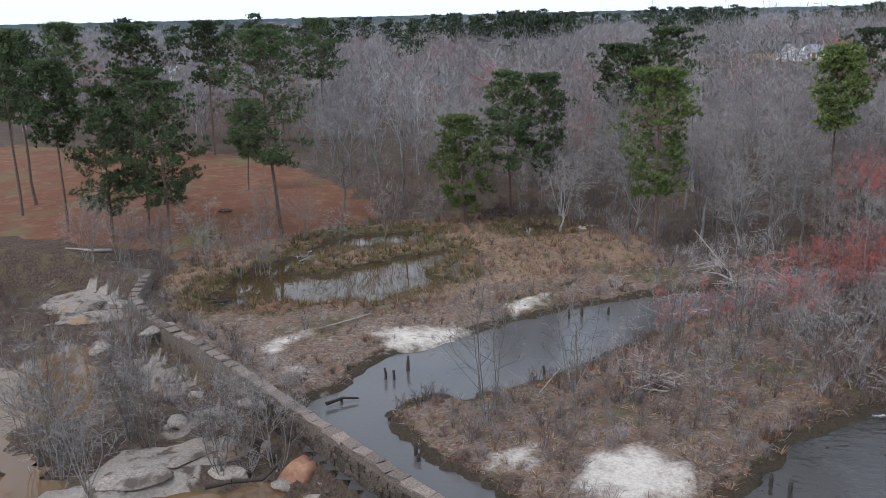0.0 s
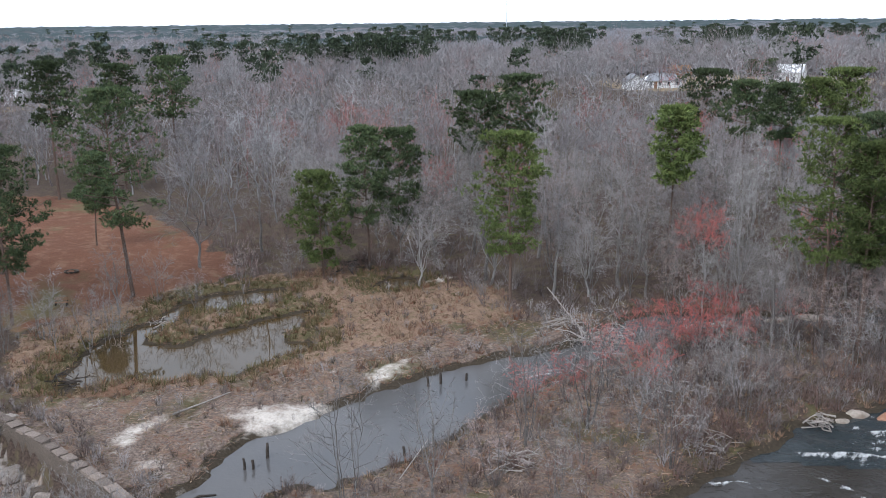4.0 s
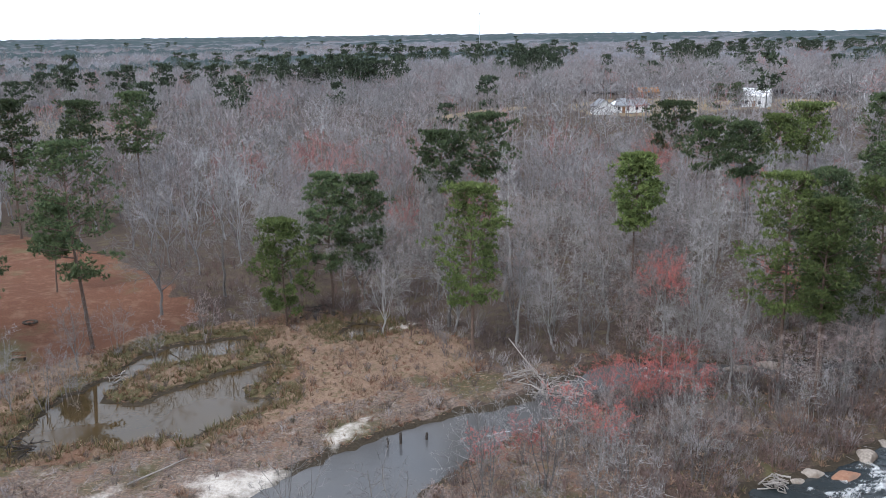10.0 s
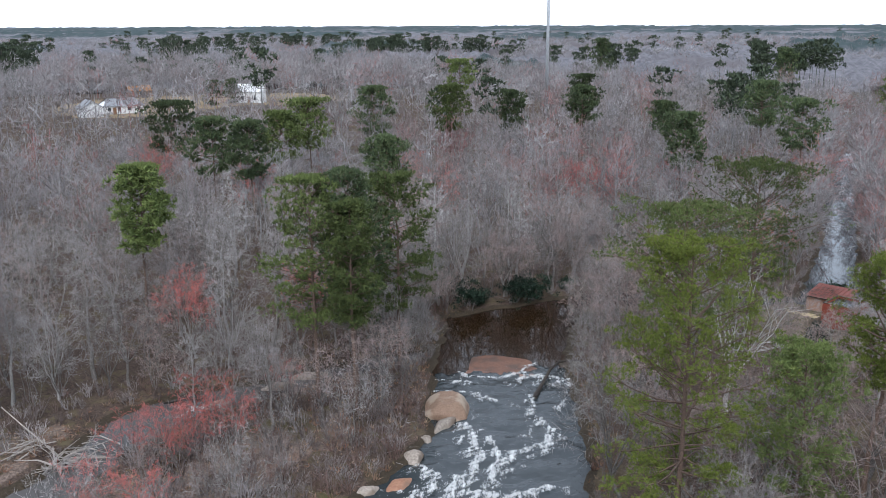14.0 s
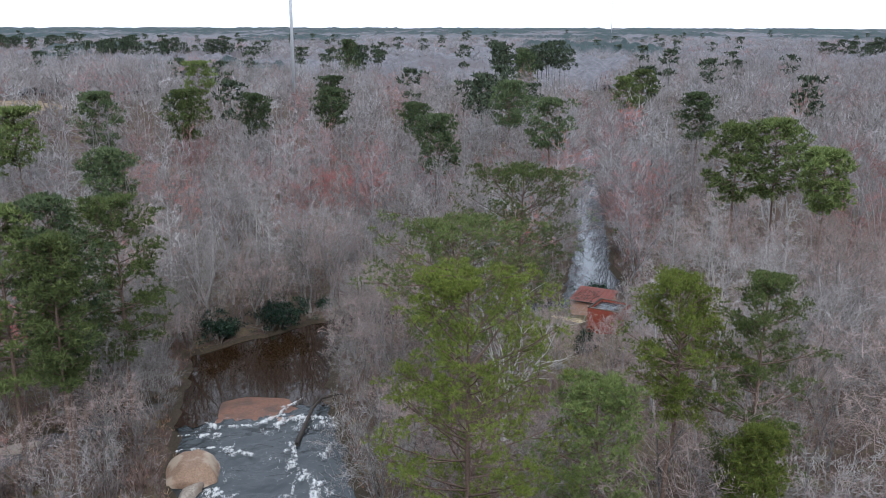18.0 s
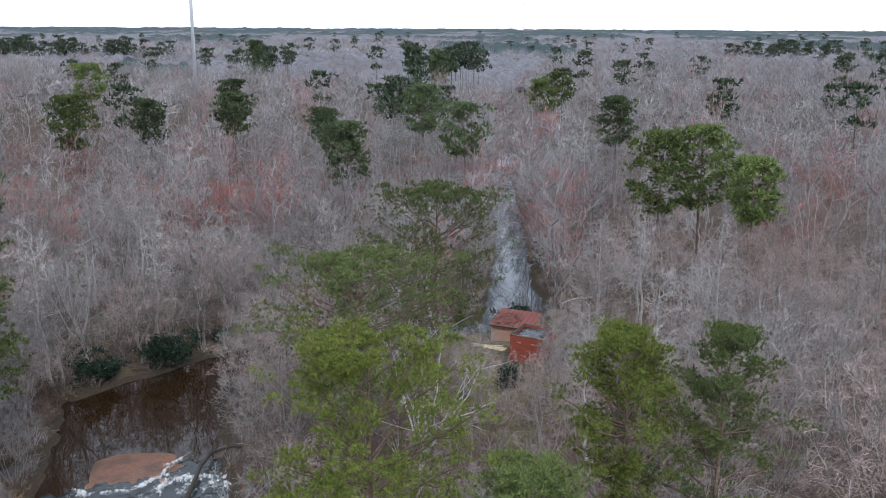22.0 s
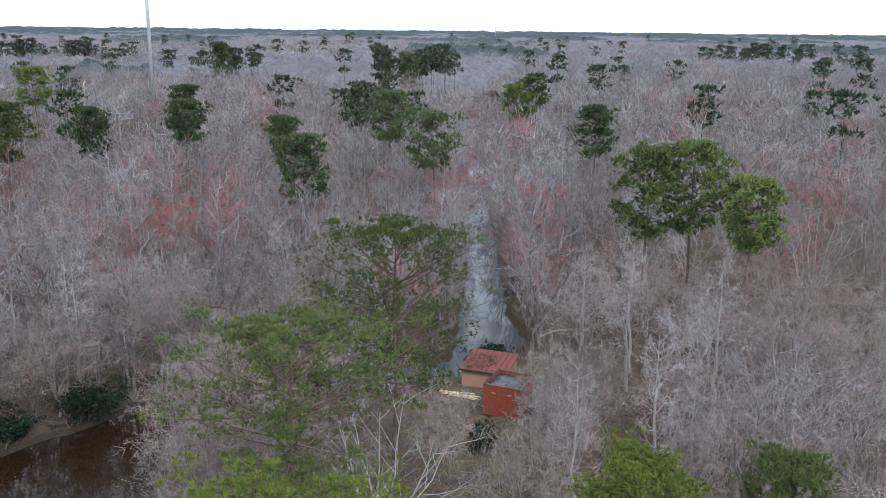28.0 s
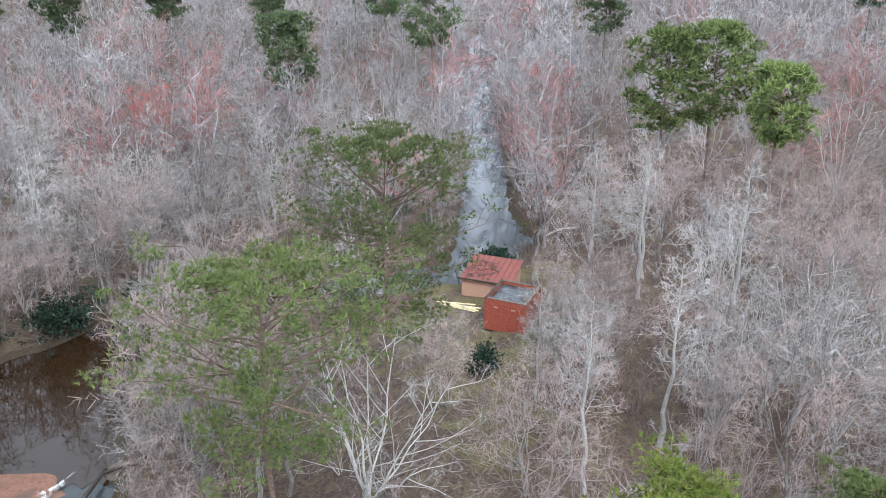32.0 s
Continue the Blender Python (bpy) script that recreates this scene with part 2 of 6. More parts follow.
M = {
    "ground": ground_mat(),
    "river": water_mat("river_water", (0.06, 0.061, 0.064), 0.035, 0.06, 2.6),
    "rapid": water_mat("rapid_water", (0.02, 0.026, 0.03), 0.14, 0.1, 1.4),
    "lower": water_mat("lower_river_water", (0.027, 0.0255, 0.024), 0.1, 0.09, 1.8),
    "pond": water_mat("pond_water", (0.045, 0.032, 0.016), 0.003, 0.02, 1.2),
    "mud": water_mat("muddy_water", (0.1, 0.064, 0.034), 0.006, 0.06, 1.2),
    "sycamore_bark": mat("sycamore_bark", (0.27, 0.255, 0.235), (0.5, 0.48, 0.45), 1.2, 0.85, 0.01),
    "pool": water_mat("pool_water", (0.014, 0.008, 0.004), 0.006, 0.02, 1.0),
    "upper": water_mat("upper_river_water", (0.04, 0.047, 0.054), 0.004, 0.03, 0.22),
    "foam": lace_mat(),
    "bark": mat("grey_bark", (0.085, 0.074, 0.067), (0.24, 0.22, 0.203), 1.5, 0.9, 0.02, rand=0.3),
    "pale_bark": mat("pale_bark", (0.17, 0.16, 0.15), (0.36, 0.342, 0.32), 1.2, 0.85, 0.01, rand=0.2),
    "pine_bark": mat("pine_bark", (0.07, 0.05, 0.04), (0.19, 0.13, 0.1), 1.6, 0.95, 0.03, rand=0.2),
    "twig": island_mat("grey_twigs", (0.165, 0.152, 0.145), (0.295, 0.275, 0.263)),
    "brown_twig": island_mat("brown_twigs", (0.19, 0.145, 0.132), (0.3, 0.235, 0.215)),
    "red_twig": island_mat("budding_red_twigs", (0.29, 0.1, 0.09), (0.47, 0.13, 0.11)),
    "pale_twig": island_mat("pale_twigs", (0.25, 0.237, 0.225), (0.4, 0.382, 0.365)),
    "needle": island_mat("pine_needles", (0.066, 0.092, 0.029), (0.135, 0.166, 0.052)),
    "needle_dark": island_mat("dark_pine_needles", (0.046, 0.068, 0.033), (0.09, 0.115, 0.05)),
    "needle_gold": island_mat("golden_green_needles", (0.062, 0.085, 0.015), (0.152, 0.178, 0.034)),
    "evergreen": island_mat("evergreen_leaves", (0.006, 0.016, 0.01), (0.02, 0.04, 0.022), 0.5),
    "woods": island_mat("woods_twigs", (0.15, 0.144, 0.142), (0.245, 0.236, 0.233), 0.85, (0.34, 0.12, 0.105), (0.33, 0.324, 0.32), True),
    # distance haze is put into the base colours: greys that lean to blue
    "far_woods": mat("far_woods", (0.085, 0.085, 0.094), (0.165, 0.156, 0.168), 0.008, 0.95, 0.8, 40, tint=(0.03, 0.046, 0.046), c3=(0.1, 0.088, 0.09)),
    # far needles: lighter and bluer than the near ones, as painted haze
    "woods_pine": island_mat("woods_needles", (0.045, 0.065, 0.042), (0.1, 0.125, 0.072), 0.8),
    "grass": island_mat("dry_grass", (0.13, 0.085, 0.055), (0.43, 0.3, 0.215), 0.9, (0.11, 0.1, 0.042), (0.22, 0.11, 0.07)),
    "brush": island_mat("brush", (0.075, 0.058, 0.052), (0.19, 0.155, 0.143), 0.9, (0.185, 0.112, 0.09), (0.36, 0.33, 0.32), True),
    "dark_brush": island_mat("dark_brush", (0.035, 0.03, 0.024), (0.105, 0.085, 0.066), 0.9, (0.075, 0.07, 0.03), (0.25, 0.22, 0.2), True),
    "reeds": island_mat("reeds", (0.06, 0.055, 0.022), (0.2, 0.165, 0.08), 0.9, (0.1, 0.1, 0.036), (0.26, 0.16, 0.095)),
    "stone": mat("field_stone", (0.03, 0.025, 0.021), (0.115, 0.09, 0.07), 1.5, 0.9, 0.03, rand=0.45),
    "cap": mat("pale_cap_stone", (0.09, 0.07, 0.058), (0.25, 0.2, 0.165), 1.3, 0.9, 0.04, rand=0.3),
    "granite": mat("granite", (0.2, 0.165, 0.13), (0.36, 0.31, 0.265), 0.5, 0.85, 0.04, c3=(0.17, 0.13, 0.1), rand=0.15),
    "shelf_rock": mat("wet_red_shelf", (0.11, 0.05, 0.03), (0.175, 0.085, 0.052), 0.5, 0.45, 0.03, c3=(0.08, 0.045, 0.03)),
    "slab_rock": mat("weathered_granite", (0.17, 0.14, 0.118), (0.33, 0.285, 0.245), 0.6, 0.9, 0.05, 10, c3=(0.1, 0.078, 0.06), rand=0.25),
    "red_rock": mat("red_brown_rock", (0.24, 0.115, 0.07), (0.34, 0.19, 0.12), 0.5, 0.7, 0.03, c3=(0.2, 0.12, 0.08)),
    "driftwood": mat("driftwood", (0.2, 0.17, 0.15), (0.4, 0.36, 0.32), 2.0, 0.9, 0.02),
    "dark_wood": mat("dark_wet_wood", (0.02, 0.017, 0.014), (0.07, 0.055, 0.045), 2.0, 0.8, 0.02),
    "tan_rock": mat("tan_rock", (0.17, 0.11, 0.075), (0.25, 0.165, 0.115), 0.5, 0.75, 0.03, 14, c3=(0.33, 0.265, 0.2)),
    "brick": mat("red_brick", (0.2, 0.04, 0.025), (0.28, 0.078, 0.048), 0.9, 0.85, 0.01, rand=0.18),
    "mortar": mat("mortar", (0.2, 0.08, 0.055), (0.28, 0.12, 0.08), 1.0, 0.95),
    "tan_wall": mat("tan_brick_wall", (0.28, 0.16, 0.11), (0.4, 0.25, 0.18), 1.5, 0.9, 0.01),
    "roof_red": mat("rusty_red_metal_roof", (0.115, 0.03, 0.022), (0.185, 0.055, 0.04), 0.6, 0.6, 0.01, c3=(0.1, 0.05, 0.036)),
    "tar": mat("tar_roof", (0.022, 0.024, 0.027), (0.06, 0.062, 0.065), 0.9, 0.16, 0.006, c3=(0.07, 0.075, 0.085)),
    "white": mat("white_siding", (0.62, 0.62, 0.62), (0.74, 0.74, 0.73), 1.0, 0.6),
    "grey_roof": mat("grey_shingles", (0.16, 0.17, 0.18), (0.28, 0.28, 0.29), 0.6, 0.9),
    "brown": mat("brown_boards", (0.16, 0.085, 0.05), (0.26, 0.15, 0.09), 0.8, 0.9),
    "glass": mat("dark_window_glass", (0.02, 0.022, 0.025), (0.04, 0.045, 0.05), 0.5, 0.08),
    "steel": mat("galvanised_steel", (0.42, 0.44, 0.46), (0.56, 0.58, 0.6), 0.4, 0.45, metal=0.3),
    "lumber": mat("weathered_lumber", (0.42, 0.34, 0.19), (0.55, 0.45, 0.27), 1.0, 0.8, rand=0.1),
    "straw": mat("orange_leaf_litter", (0.2, 0.09, 0.04), (0.3, 0.15, 0.07), 1.0, 0.95),
}


# ---- mesh helpers ----
def mesh_from(name, verts, tris, material, attrs=None, smooth=False):
    verts, tris = np.asarray(verts, np.float32), np.asarray(tris, np.int32)
    me = bpy.data.meshes.new(name)
    me.vertices.add(len(verts))
    me.vertices.foreach_set("co", verts.ravel())
    k = tris.shape[1]
    me.loops.add(tris.size)
    me.loops.foreach_set("vertex_index", tris.ravel())
    me.polygons.add(len(tris))
    me.polygons.foreach_set("loop_start", np.arange(0, tris.size, k, dtype=np.int32))
    if smooth:
        me.polygons.foreach_set("use_smooth", np.ones(len(tris), bool))
    for key, values in (attrs or {}).items():
        a = me.attributes.new(key, "FLOAT", "POINT")
        a.data.foreach_set("value", np.asarray(values, np.float32))
    me.materials.append(material)
    me.update(calc_edges=True)
    return me


def part(name, me, parent=None, label="", at=None):
    ob = new(name, me)
    if parent:
        ob.parent = parent
    if at is not None:
        ob.matrix_local = at
    if label:
        ob["label"] = label
    return ob


def bm_mesh(name, bm, material, smooth=False):
    me = bpy.data.meshes.new(name)
    bm.to_mesh(me)
    bm.free()
    me.materials.append(material)
    if smooth:
        for p in me.polygons:
            p.use_smooth = True
    return me


def box_bm(sx, sy, sz, bevel=0.0, base=True):
    bm = bmesh.new()
    bmesh.ops.create_cube(bm, size=1)
    bmesh.ops.scale(bm, vec=(sx, sy, sz), verts=bm.verts)
    if base:
        bmesh.ops.translate(bm, vec=(0, 0, sz / 2), verts=bm.verts)
    if bevel:
        bmesh.ops.bevel(bm, geom=bm.edges[:], offset=bevel, segments=1, affect="EDGES")
    return bm


def unit(v):
    return v / np.maximum(np.linalg.norm(v, axis=-1, keepdims=True), 1e-9)


def perp(d, rng):
    r = rng.normal(size=d.shape)
    return unit(r - (r * d).sum(-1, keepdims=True) * d)


def prisms(p0, p1, r0, r1, sides=3):
    """Tapered prisms along many segments at once."""
    p0, p1 = np.atleast_2d(p0), np.atleast_2d(p1)
    r0, r1 = np.broadcast_to(r0, len(p0)), np.broadcast_to(r1, len(p0))
    d = unit(p1 - p0)
    helper = np.where(np.abs(d[:, 2:3]) > 0.9, [[1.0, 0, 0]], [[0, 0, 1.0]])
    u = unit(np.cross(d, helper))
    w = np.cross(d, u)
    a = np.arange(sides) * 2 * np.pi / sides
    ring = np.cos(a)[None, :, None] * u[:, None] + np.sin(a)[None, :, None] * w[:, None]
    v = np.concatenate([p0[:, None] + ring * r0[:, None, None], p1[:, None] + ring * r1[:, None, None]], 1)
    k = np.arange(sides)
    k2 = (k + 1) % sides
    f = np.concatenate([np.stack([k, k2, k2 + sides], 1), np.stack([k, k2 + sides, k + sides], 1)])
    tris = (np.arange(len(p0)) * 2 * sides)[:, None, None] + f[None]
    return v.reshape(-1, 3), tris.reshape(-1, 3)


def slivers(p0, p1, width, rng):
    """One thin tapering blade for each segment."""
    d = unit(p1 - p0)
    s = perp(d, rng) * (np.broadcast_to(width, len(p0))[:, None] / 2)
    v = np.stack([p0 - s, p0 + s, p1], 1).reshape(-1, 3)
    return v, np.arange(len(v)).reshape(-1, 3)


def join(*geos):
    vs, ts, n = [], [], 0
    for v, t in geos:
        vs.append(v), ts.append(t + n)
        n += len(v)
    return np.concatenate(vs), np.concatenate(ts)


# ---- trees ----
def branch_out(rng, p0, p1, count, length, spread, lift, lo=0.3, hi=1.0):
    """Children of many straight branches: their feet and tips."""
    n = len(p0)
    u = rng.uniform(lo, hi, (n, count, 1))
    foot = p0[:, None] + (p1 - p0)[:, None] * u
    d = np.repeat(unit(p1 - p0)[:, None], count, 1)
    side = perp(d.reshape(-1, 3), rng).reshape(n, count, 3)
    ang = rng.uniform(0.6, 1.15, (n, count, 1)) * spread
    way = unit(d * np.cos(ang) + side * np.sin(ang) + np.array([0, 0, lift]))
    ln = np.broadcast_to(np.asarray(length).reshape(-1, 1), (n, 1))[:, None] * rng.uniform(0.6, 1.25, (n, count, 1)) * (1.15 - 0.5 * u)
    return foot.reshape(-1, 3), (foot + way * ln).reshape(-1, 3), ln.reshape(-1)


def grow(rng, limbs, count, ratio, angle, lift, segs, lo=0.25, hi=1.0, flat=0.0, crook=0.1, out=None):
    """Side branches of many bent limbs, as bent limbs in turn: an array of limb, joint, place."""
    n, m = len(limbs), limbs.shape[1] - 1
    full = np.linalg.norm(np.diff(limbs, axis=1), axis=2).sum(1)
    u = np.clip((np.arange(count)[None] + rng.uniform(0, 1, (n, count))) / count, 0, 0.999) * (hi - lo) + lo
    j = np.minimum((u * m).astype(int), m - 1)
    k = np.arange(n)[:, None]
    foot = limbs[k, j] + (limbs[k, j + 1] - limbs[k, j]) * (u * m - j)[..., None]
    way = unit(limbs[k, j + 1] - limbs[k, j]).reshape(-1, 3)
    side = rng.normal(size=way.shape) * np.array([1, 1, 1 - flat])
    if out is not None:
        side = side + out * unit(foot.reshape(-1, 3) * np.array([1, 1, 0]))
    side = unit(side - (side * way).sum(1, keepdims=True) * way)
    ang = rng.uniform(0.75, 1.25, (len(way), 1)) * angle
    d = way * np.cos(ang) + side * np.sin(ang)
    ln = (full[:, None] * ratio * (1.2 - 0.7 * u) * rng.uniform(0.65, 1.25, u.shape)).reshape(-1, 1)
    pts = [foot.reshape(-1, 3)]
    for _ in range(segs):
        d = unit(d + np.array([0, 0, lift]) + rng.normal(size=d.shape) * crook)
        pts.append(pts[-1] + d * ln / segs)
    return np.stack(pts, 1)


def rods(limbs, r0, r1, sides=3):
    """Tapered rods along bent limbs."""
    n, m = len(limbs), limbs.shape[1] - 1
    k = np.linspace(0, 1, m + 1)
    r = np.broadcast_to(r0, n)[:, None] * (1 - k) + np.broadcast_to(r1, n)[:, None] * k
    return prisms(limbs[:, :-1].reshape(-1, 3), limbs[:, 1:].reshape(-1, 3), r[:, :-1].ravel(), r[:, 1:].ravel(), sides)


def ribbons(limbs, w0, w1, rng):
    """Flat tapered strips along bent limbs."""
    n, m = len(limbs), limbs.shape[1]
    s = perp(unit(limbs[:, -1] - limbs[:, 0]), rng)[:, None] * (np.linspace(w0, w1, m) / 2)[None, :, None]
    v = np.stack([limbs - s, limbs + s], 2).reshape(-1, 3)
    i = (np.arange(n)[:, None] * m + np.arange(m - 1)[None]).reshape(-1, 1) * 2
    return v, np.concatenate([i + [[0, 1, 3]], i + [[0, 3, 2]]])


def bare_tree_parts(seed, height, spread=0.4, start=0.3, form="vase", count=(5, 7, 5, 5, 2), width=1.0, thick=1.0, stout=True):
    """Trunk and crown of a leafless tree, its foot at the origin: a bole that parts into leaders under a domed crown, their
    branches, and sprays of twigs. Forms: vase, oak (wide and crooked), column (one leader), thicket (many stems)."""
    rng = np.random.default_rng(seed)
    n0, n1, n2, n3, n4 = count
    n0 = 1 if form == "column" else n0
    fork = np.array([*(rng.normal(size=2) * 0.03 * height), height * start])
    bole = np.array([[0, 0, -0.4], fork * 0.35 + rng.normal(size=3) * 0.01 * height, fork * 0.7 + rng.normal(size=3) * 0.008 * height, fork])
    a = np.arange(n0) * 2.399 + rng.uniform(0, 0.9, n0) + seed
    rho = np.sqrt((np.arange(n0) + 0.35) / n0) * rng.uniform(0.8, 1.05, n0) * {"vase": 0.74, "oak": 0.85, "column": 0.05, "thicket": 0.7}[form]
    top = height * (1 - 0.42 * rho ** 2) * rng.uniform(0.9, 1.0, n0)
    if form == "oak":
        top -= height * 0.1 * rho
    tip = np.stack([np.cos(a) * rho * height * spread, np.sin(a) * rho * height * spread, top], 1) + fork * [1, 1, 0]
    foot = fork * (rng.uniform(0.8, 1.0, (n0, 1)) if form != "thicket" else rng.uniform(0.0, 0.4, (n0, 1)))
    if form == "thicket":
        foot = foot + np.stack([np.cos(a), np.sin(a), 0 * a], 1) * 0.35
    gap = np.linalg.norm(tip - foot, axis=1)[:, None]
    mid = (foot + tip) / 2 + np.stack([np.cos(a) * 0.05, np.sin(a) * 0.05, 0 * a + (0.05 if form == "oak" else -0.03)], 1) * gap + rng.normal(size=(n0, 3)) * gap * (0.09 if form == "oak" else 0.035)
    t = np.linspace(0, 1, 7)[None, :, None]
    leaders = foot[:, None] * (1 - t) ** 2 + 2 * mid[:, None] * t * (1 - t) + tip[:, None] * t ** 2
    leaders[:, 1:-1] += rng.normal(size=(n0, 5, 3)) * gap[:, None] * (0.02 if form == "oak" else 0.011)
    if form == "column":
        first = grow(rng, leaders, n1 * 3, spread * 1.05, 1.0, 0.07, 3, 0.02, 0.97, crook=0.07)
    else:
        first = grow(rng, leaders, n1, 0.5 if form == "oak" else 0.46, 1.0 if form == "oak" else 0.8, 0.03, 3, 0.2, 0.98, crook=0.18 if form == "oak" else 0.1, out=0.6)
    second = grow(rng, first, n2, 0.55, 0.85, 0.03, 2, 0.2, 1.0, crook=0.16)
    third = grow(rng, second, n3, 0.66, 0.85, 0.06, 1, 0.15, 1.0)
    r0 = 0.0125 * height * thick
    wood = [prisms(bole[:-1], bole[1:], r0 * np.array([1.35, 1.0, 0.92]), r0 * np.array([1.0, 0.92, 0.82]), 6 if stout else 3)]
    share = 0.8 if form == "column" else 0.95 / math.sqrt(n0) * 1.25
    wood.append(rods(leaders, r0 * share * (0.8 if form == "thicket" else 1.0), 0.018 * width, 4 if stout else 3))
    if stout:
        wood.append(rods(first, np.minimum(r0 * share * 0.38, 0.04 * width), 0.01 * width, 3))
    else:
        wood.append(ribbons(first, 0.055 * width, 0.025 * width, rng))
    crown = [ribbons(second, 0.036 * width, 0.016 * width, rng), slivers(third[:, 0], third[:, 1], 0.027 * width, rng)]
    if n4:
        fourth = grow(rng, third, n4, 0.8, 0.85, 0.04, 1, 0.1, 0.95)
        crown.append(slivers(fourth[:, 0], fourth[:, 1], 0.03 * width, rng))
    return join(*wood), join(*crown)


def far_tree_geo(seed, height, spread=0.34, limbs=6, count=60, width=0.2, length=2.0):
    """A leafless tree of the distance: a stem, and a domed crown of twigs that fan out from it."""
    rng = np.random.default_rng(seed)
    stem = prisms(np.array([[0, 0, -0.3]]), np.array([[0, 0, height * 0.55]]), width * 0.9, width * 0.4, 3)
    d = unit(rng.normal(size=(count + limbs, 3)) * np.array([1, 1, 0.9]) + np.array([0, 0, 0.35]))
    d[:, 2] = np.abs(d[:, 2] + 0.25) - 0.25
    lump = 1 + 0.2 * np.sin(3 * np.arctan2(d[:, 1], d[:, 0]) + seed)[:, None]
    k = rng.uniform(0.45, 1.0, (len(d), 1)) ** 0.6 * lump
    tip = d * k * np.array([height * spread, height * spread, height * 0.44]) + np.array([0, 0, height * 0.54])
    heart = np.array([0, 0, height * 0.42])
    way = unit(unit(tip - heart) + rng.normal(size=tip.shape) * 0.45 + np.array([0, 0, 0.1]))
    ln = length * rng.uniform(0.7, 1.4, (len(d), 1))
    ln[:limbs] = np.linalg.norm(tip[:limbs] - heart, axis=1)[:, None] * 0.85
    w = np.full(len(d), width)
    w[:limbs] *= 1.5
    return join(stem, slivers(tip - way * ln, tip, w, rng))


def shrub_geo(seed, height, stems=7, per=5, width=0.03):
    """A leafless shrub: stems from one foot, each with side twigs."""
    rng = np.random.default_rng(seed)
    a, k = rng.uniform(0, 6.28, stems), rng.uniform(0.15, 0.75, stems)
    tip = np.stack([np.cos(a) * k, np.sin(a) * k, np.sqrt(1 - k ** 2 * 0.8)], 1) * height * rng.uniform(0.6, 1.1, (stems, 1))
    foot = np.stack([np.cos(a), np.sin(a), 0 * a], 1) * 0.12 * height - np.array([0, 0, 0.1])
    p0, p1, ln = branch_out(rng, foot, tip, per, height * 0.42, 0.7, 0.1, 0.2, 1.0)
    q0, q1, _ = branch_out(rng, p0, p1, 2, np.maximum(ln * 0.6, 0.2), 0.7, 0.1)
    return join(slivers(foot, tip, width * 1.8, rng), slivers(p0, p1, width, rng), slivers(q0, q1, width * 0.8, rng))


def tussock_geo(seed, height, blades=16, width=0.05):
    rng = np.random.default_rng(seed)
    a, k = rng.uniform(0, 6.28, blades), rng.uniform(0.1, 0.9, blades)
    foot = np.stack([np.cos(a) * 0.18, np.sin(a) * 0.18, 0 * a - 0.05], 1) * rng.uniform(0, 1.3, (blades, 1))
    tip = foot + np.stack([np.cos(a) * k, np.sin(a) * k, 1.05 - 0.6 * k], 1) * height * rng.uniform(0.6, 1.1, (blades, 1))
    return slivers(foot, tip, width, rng)


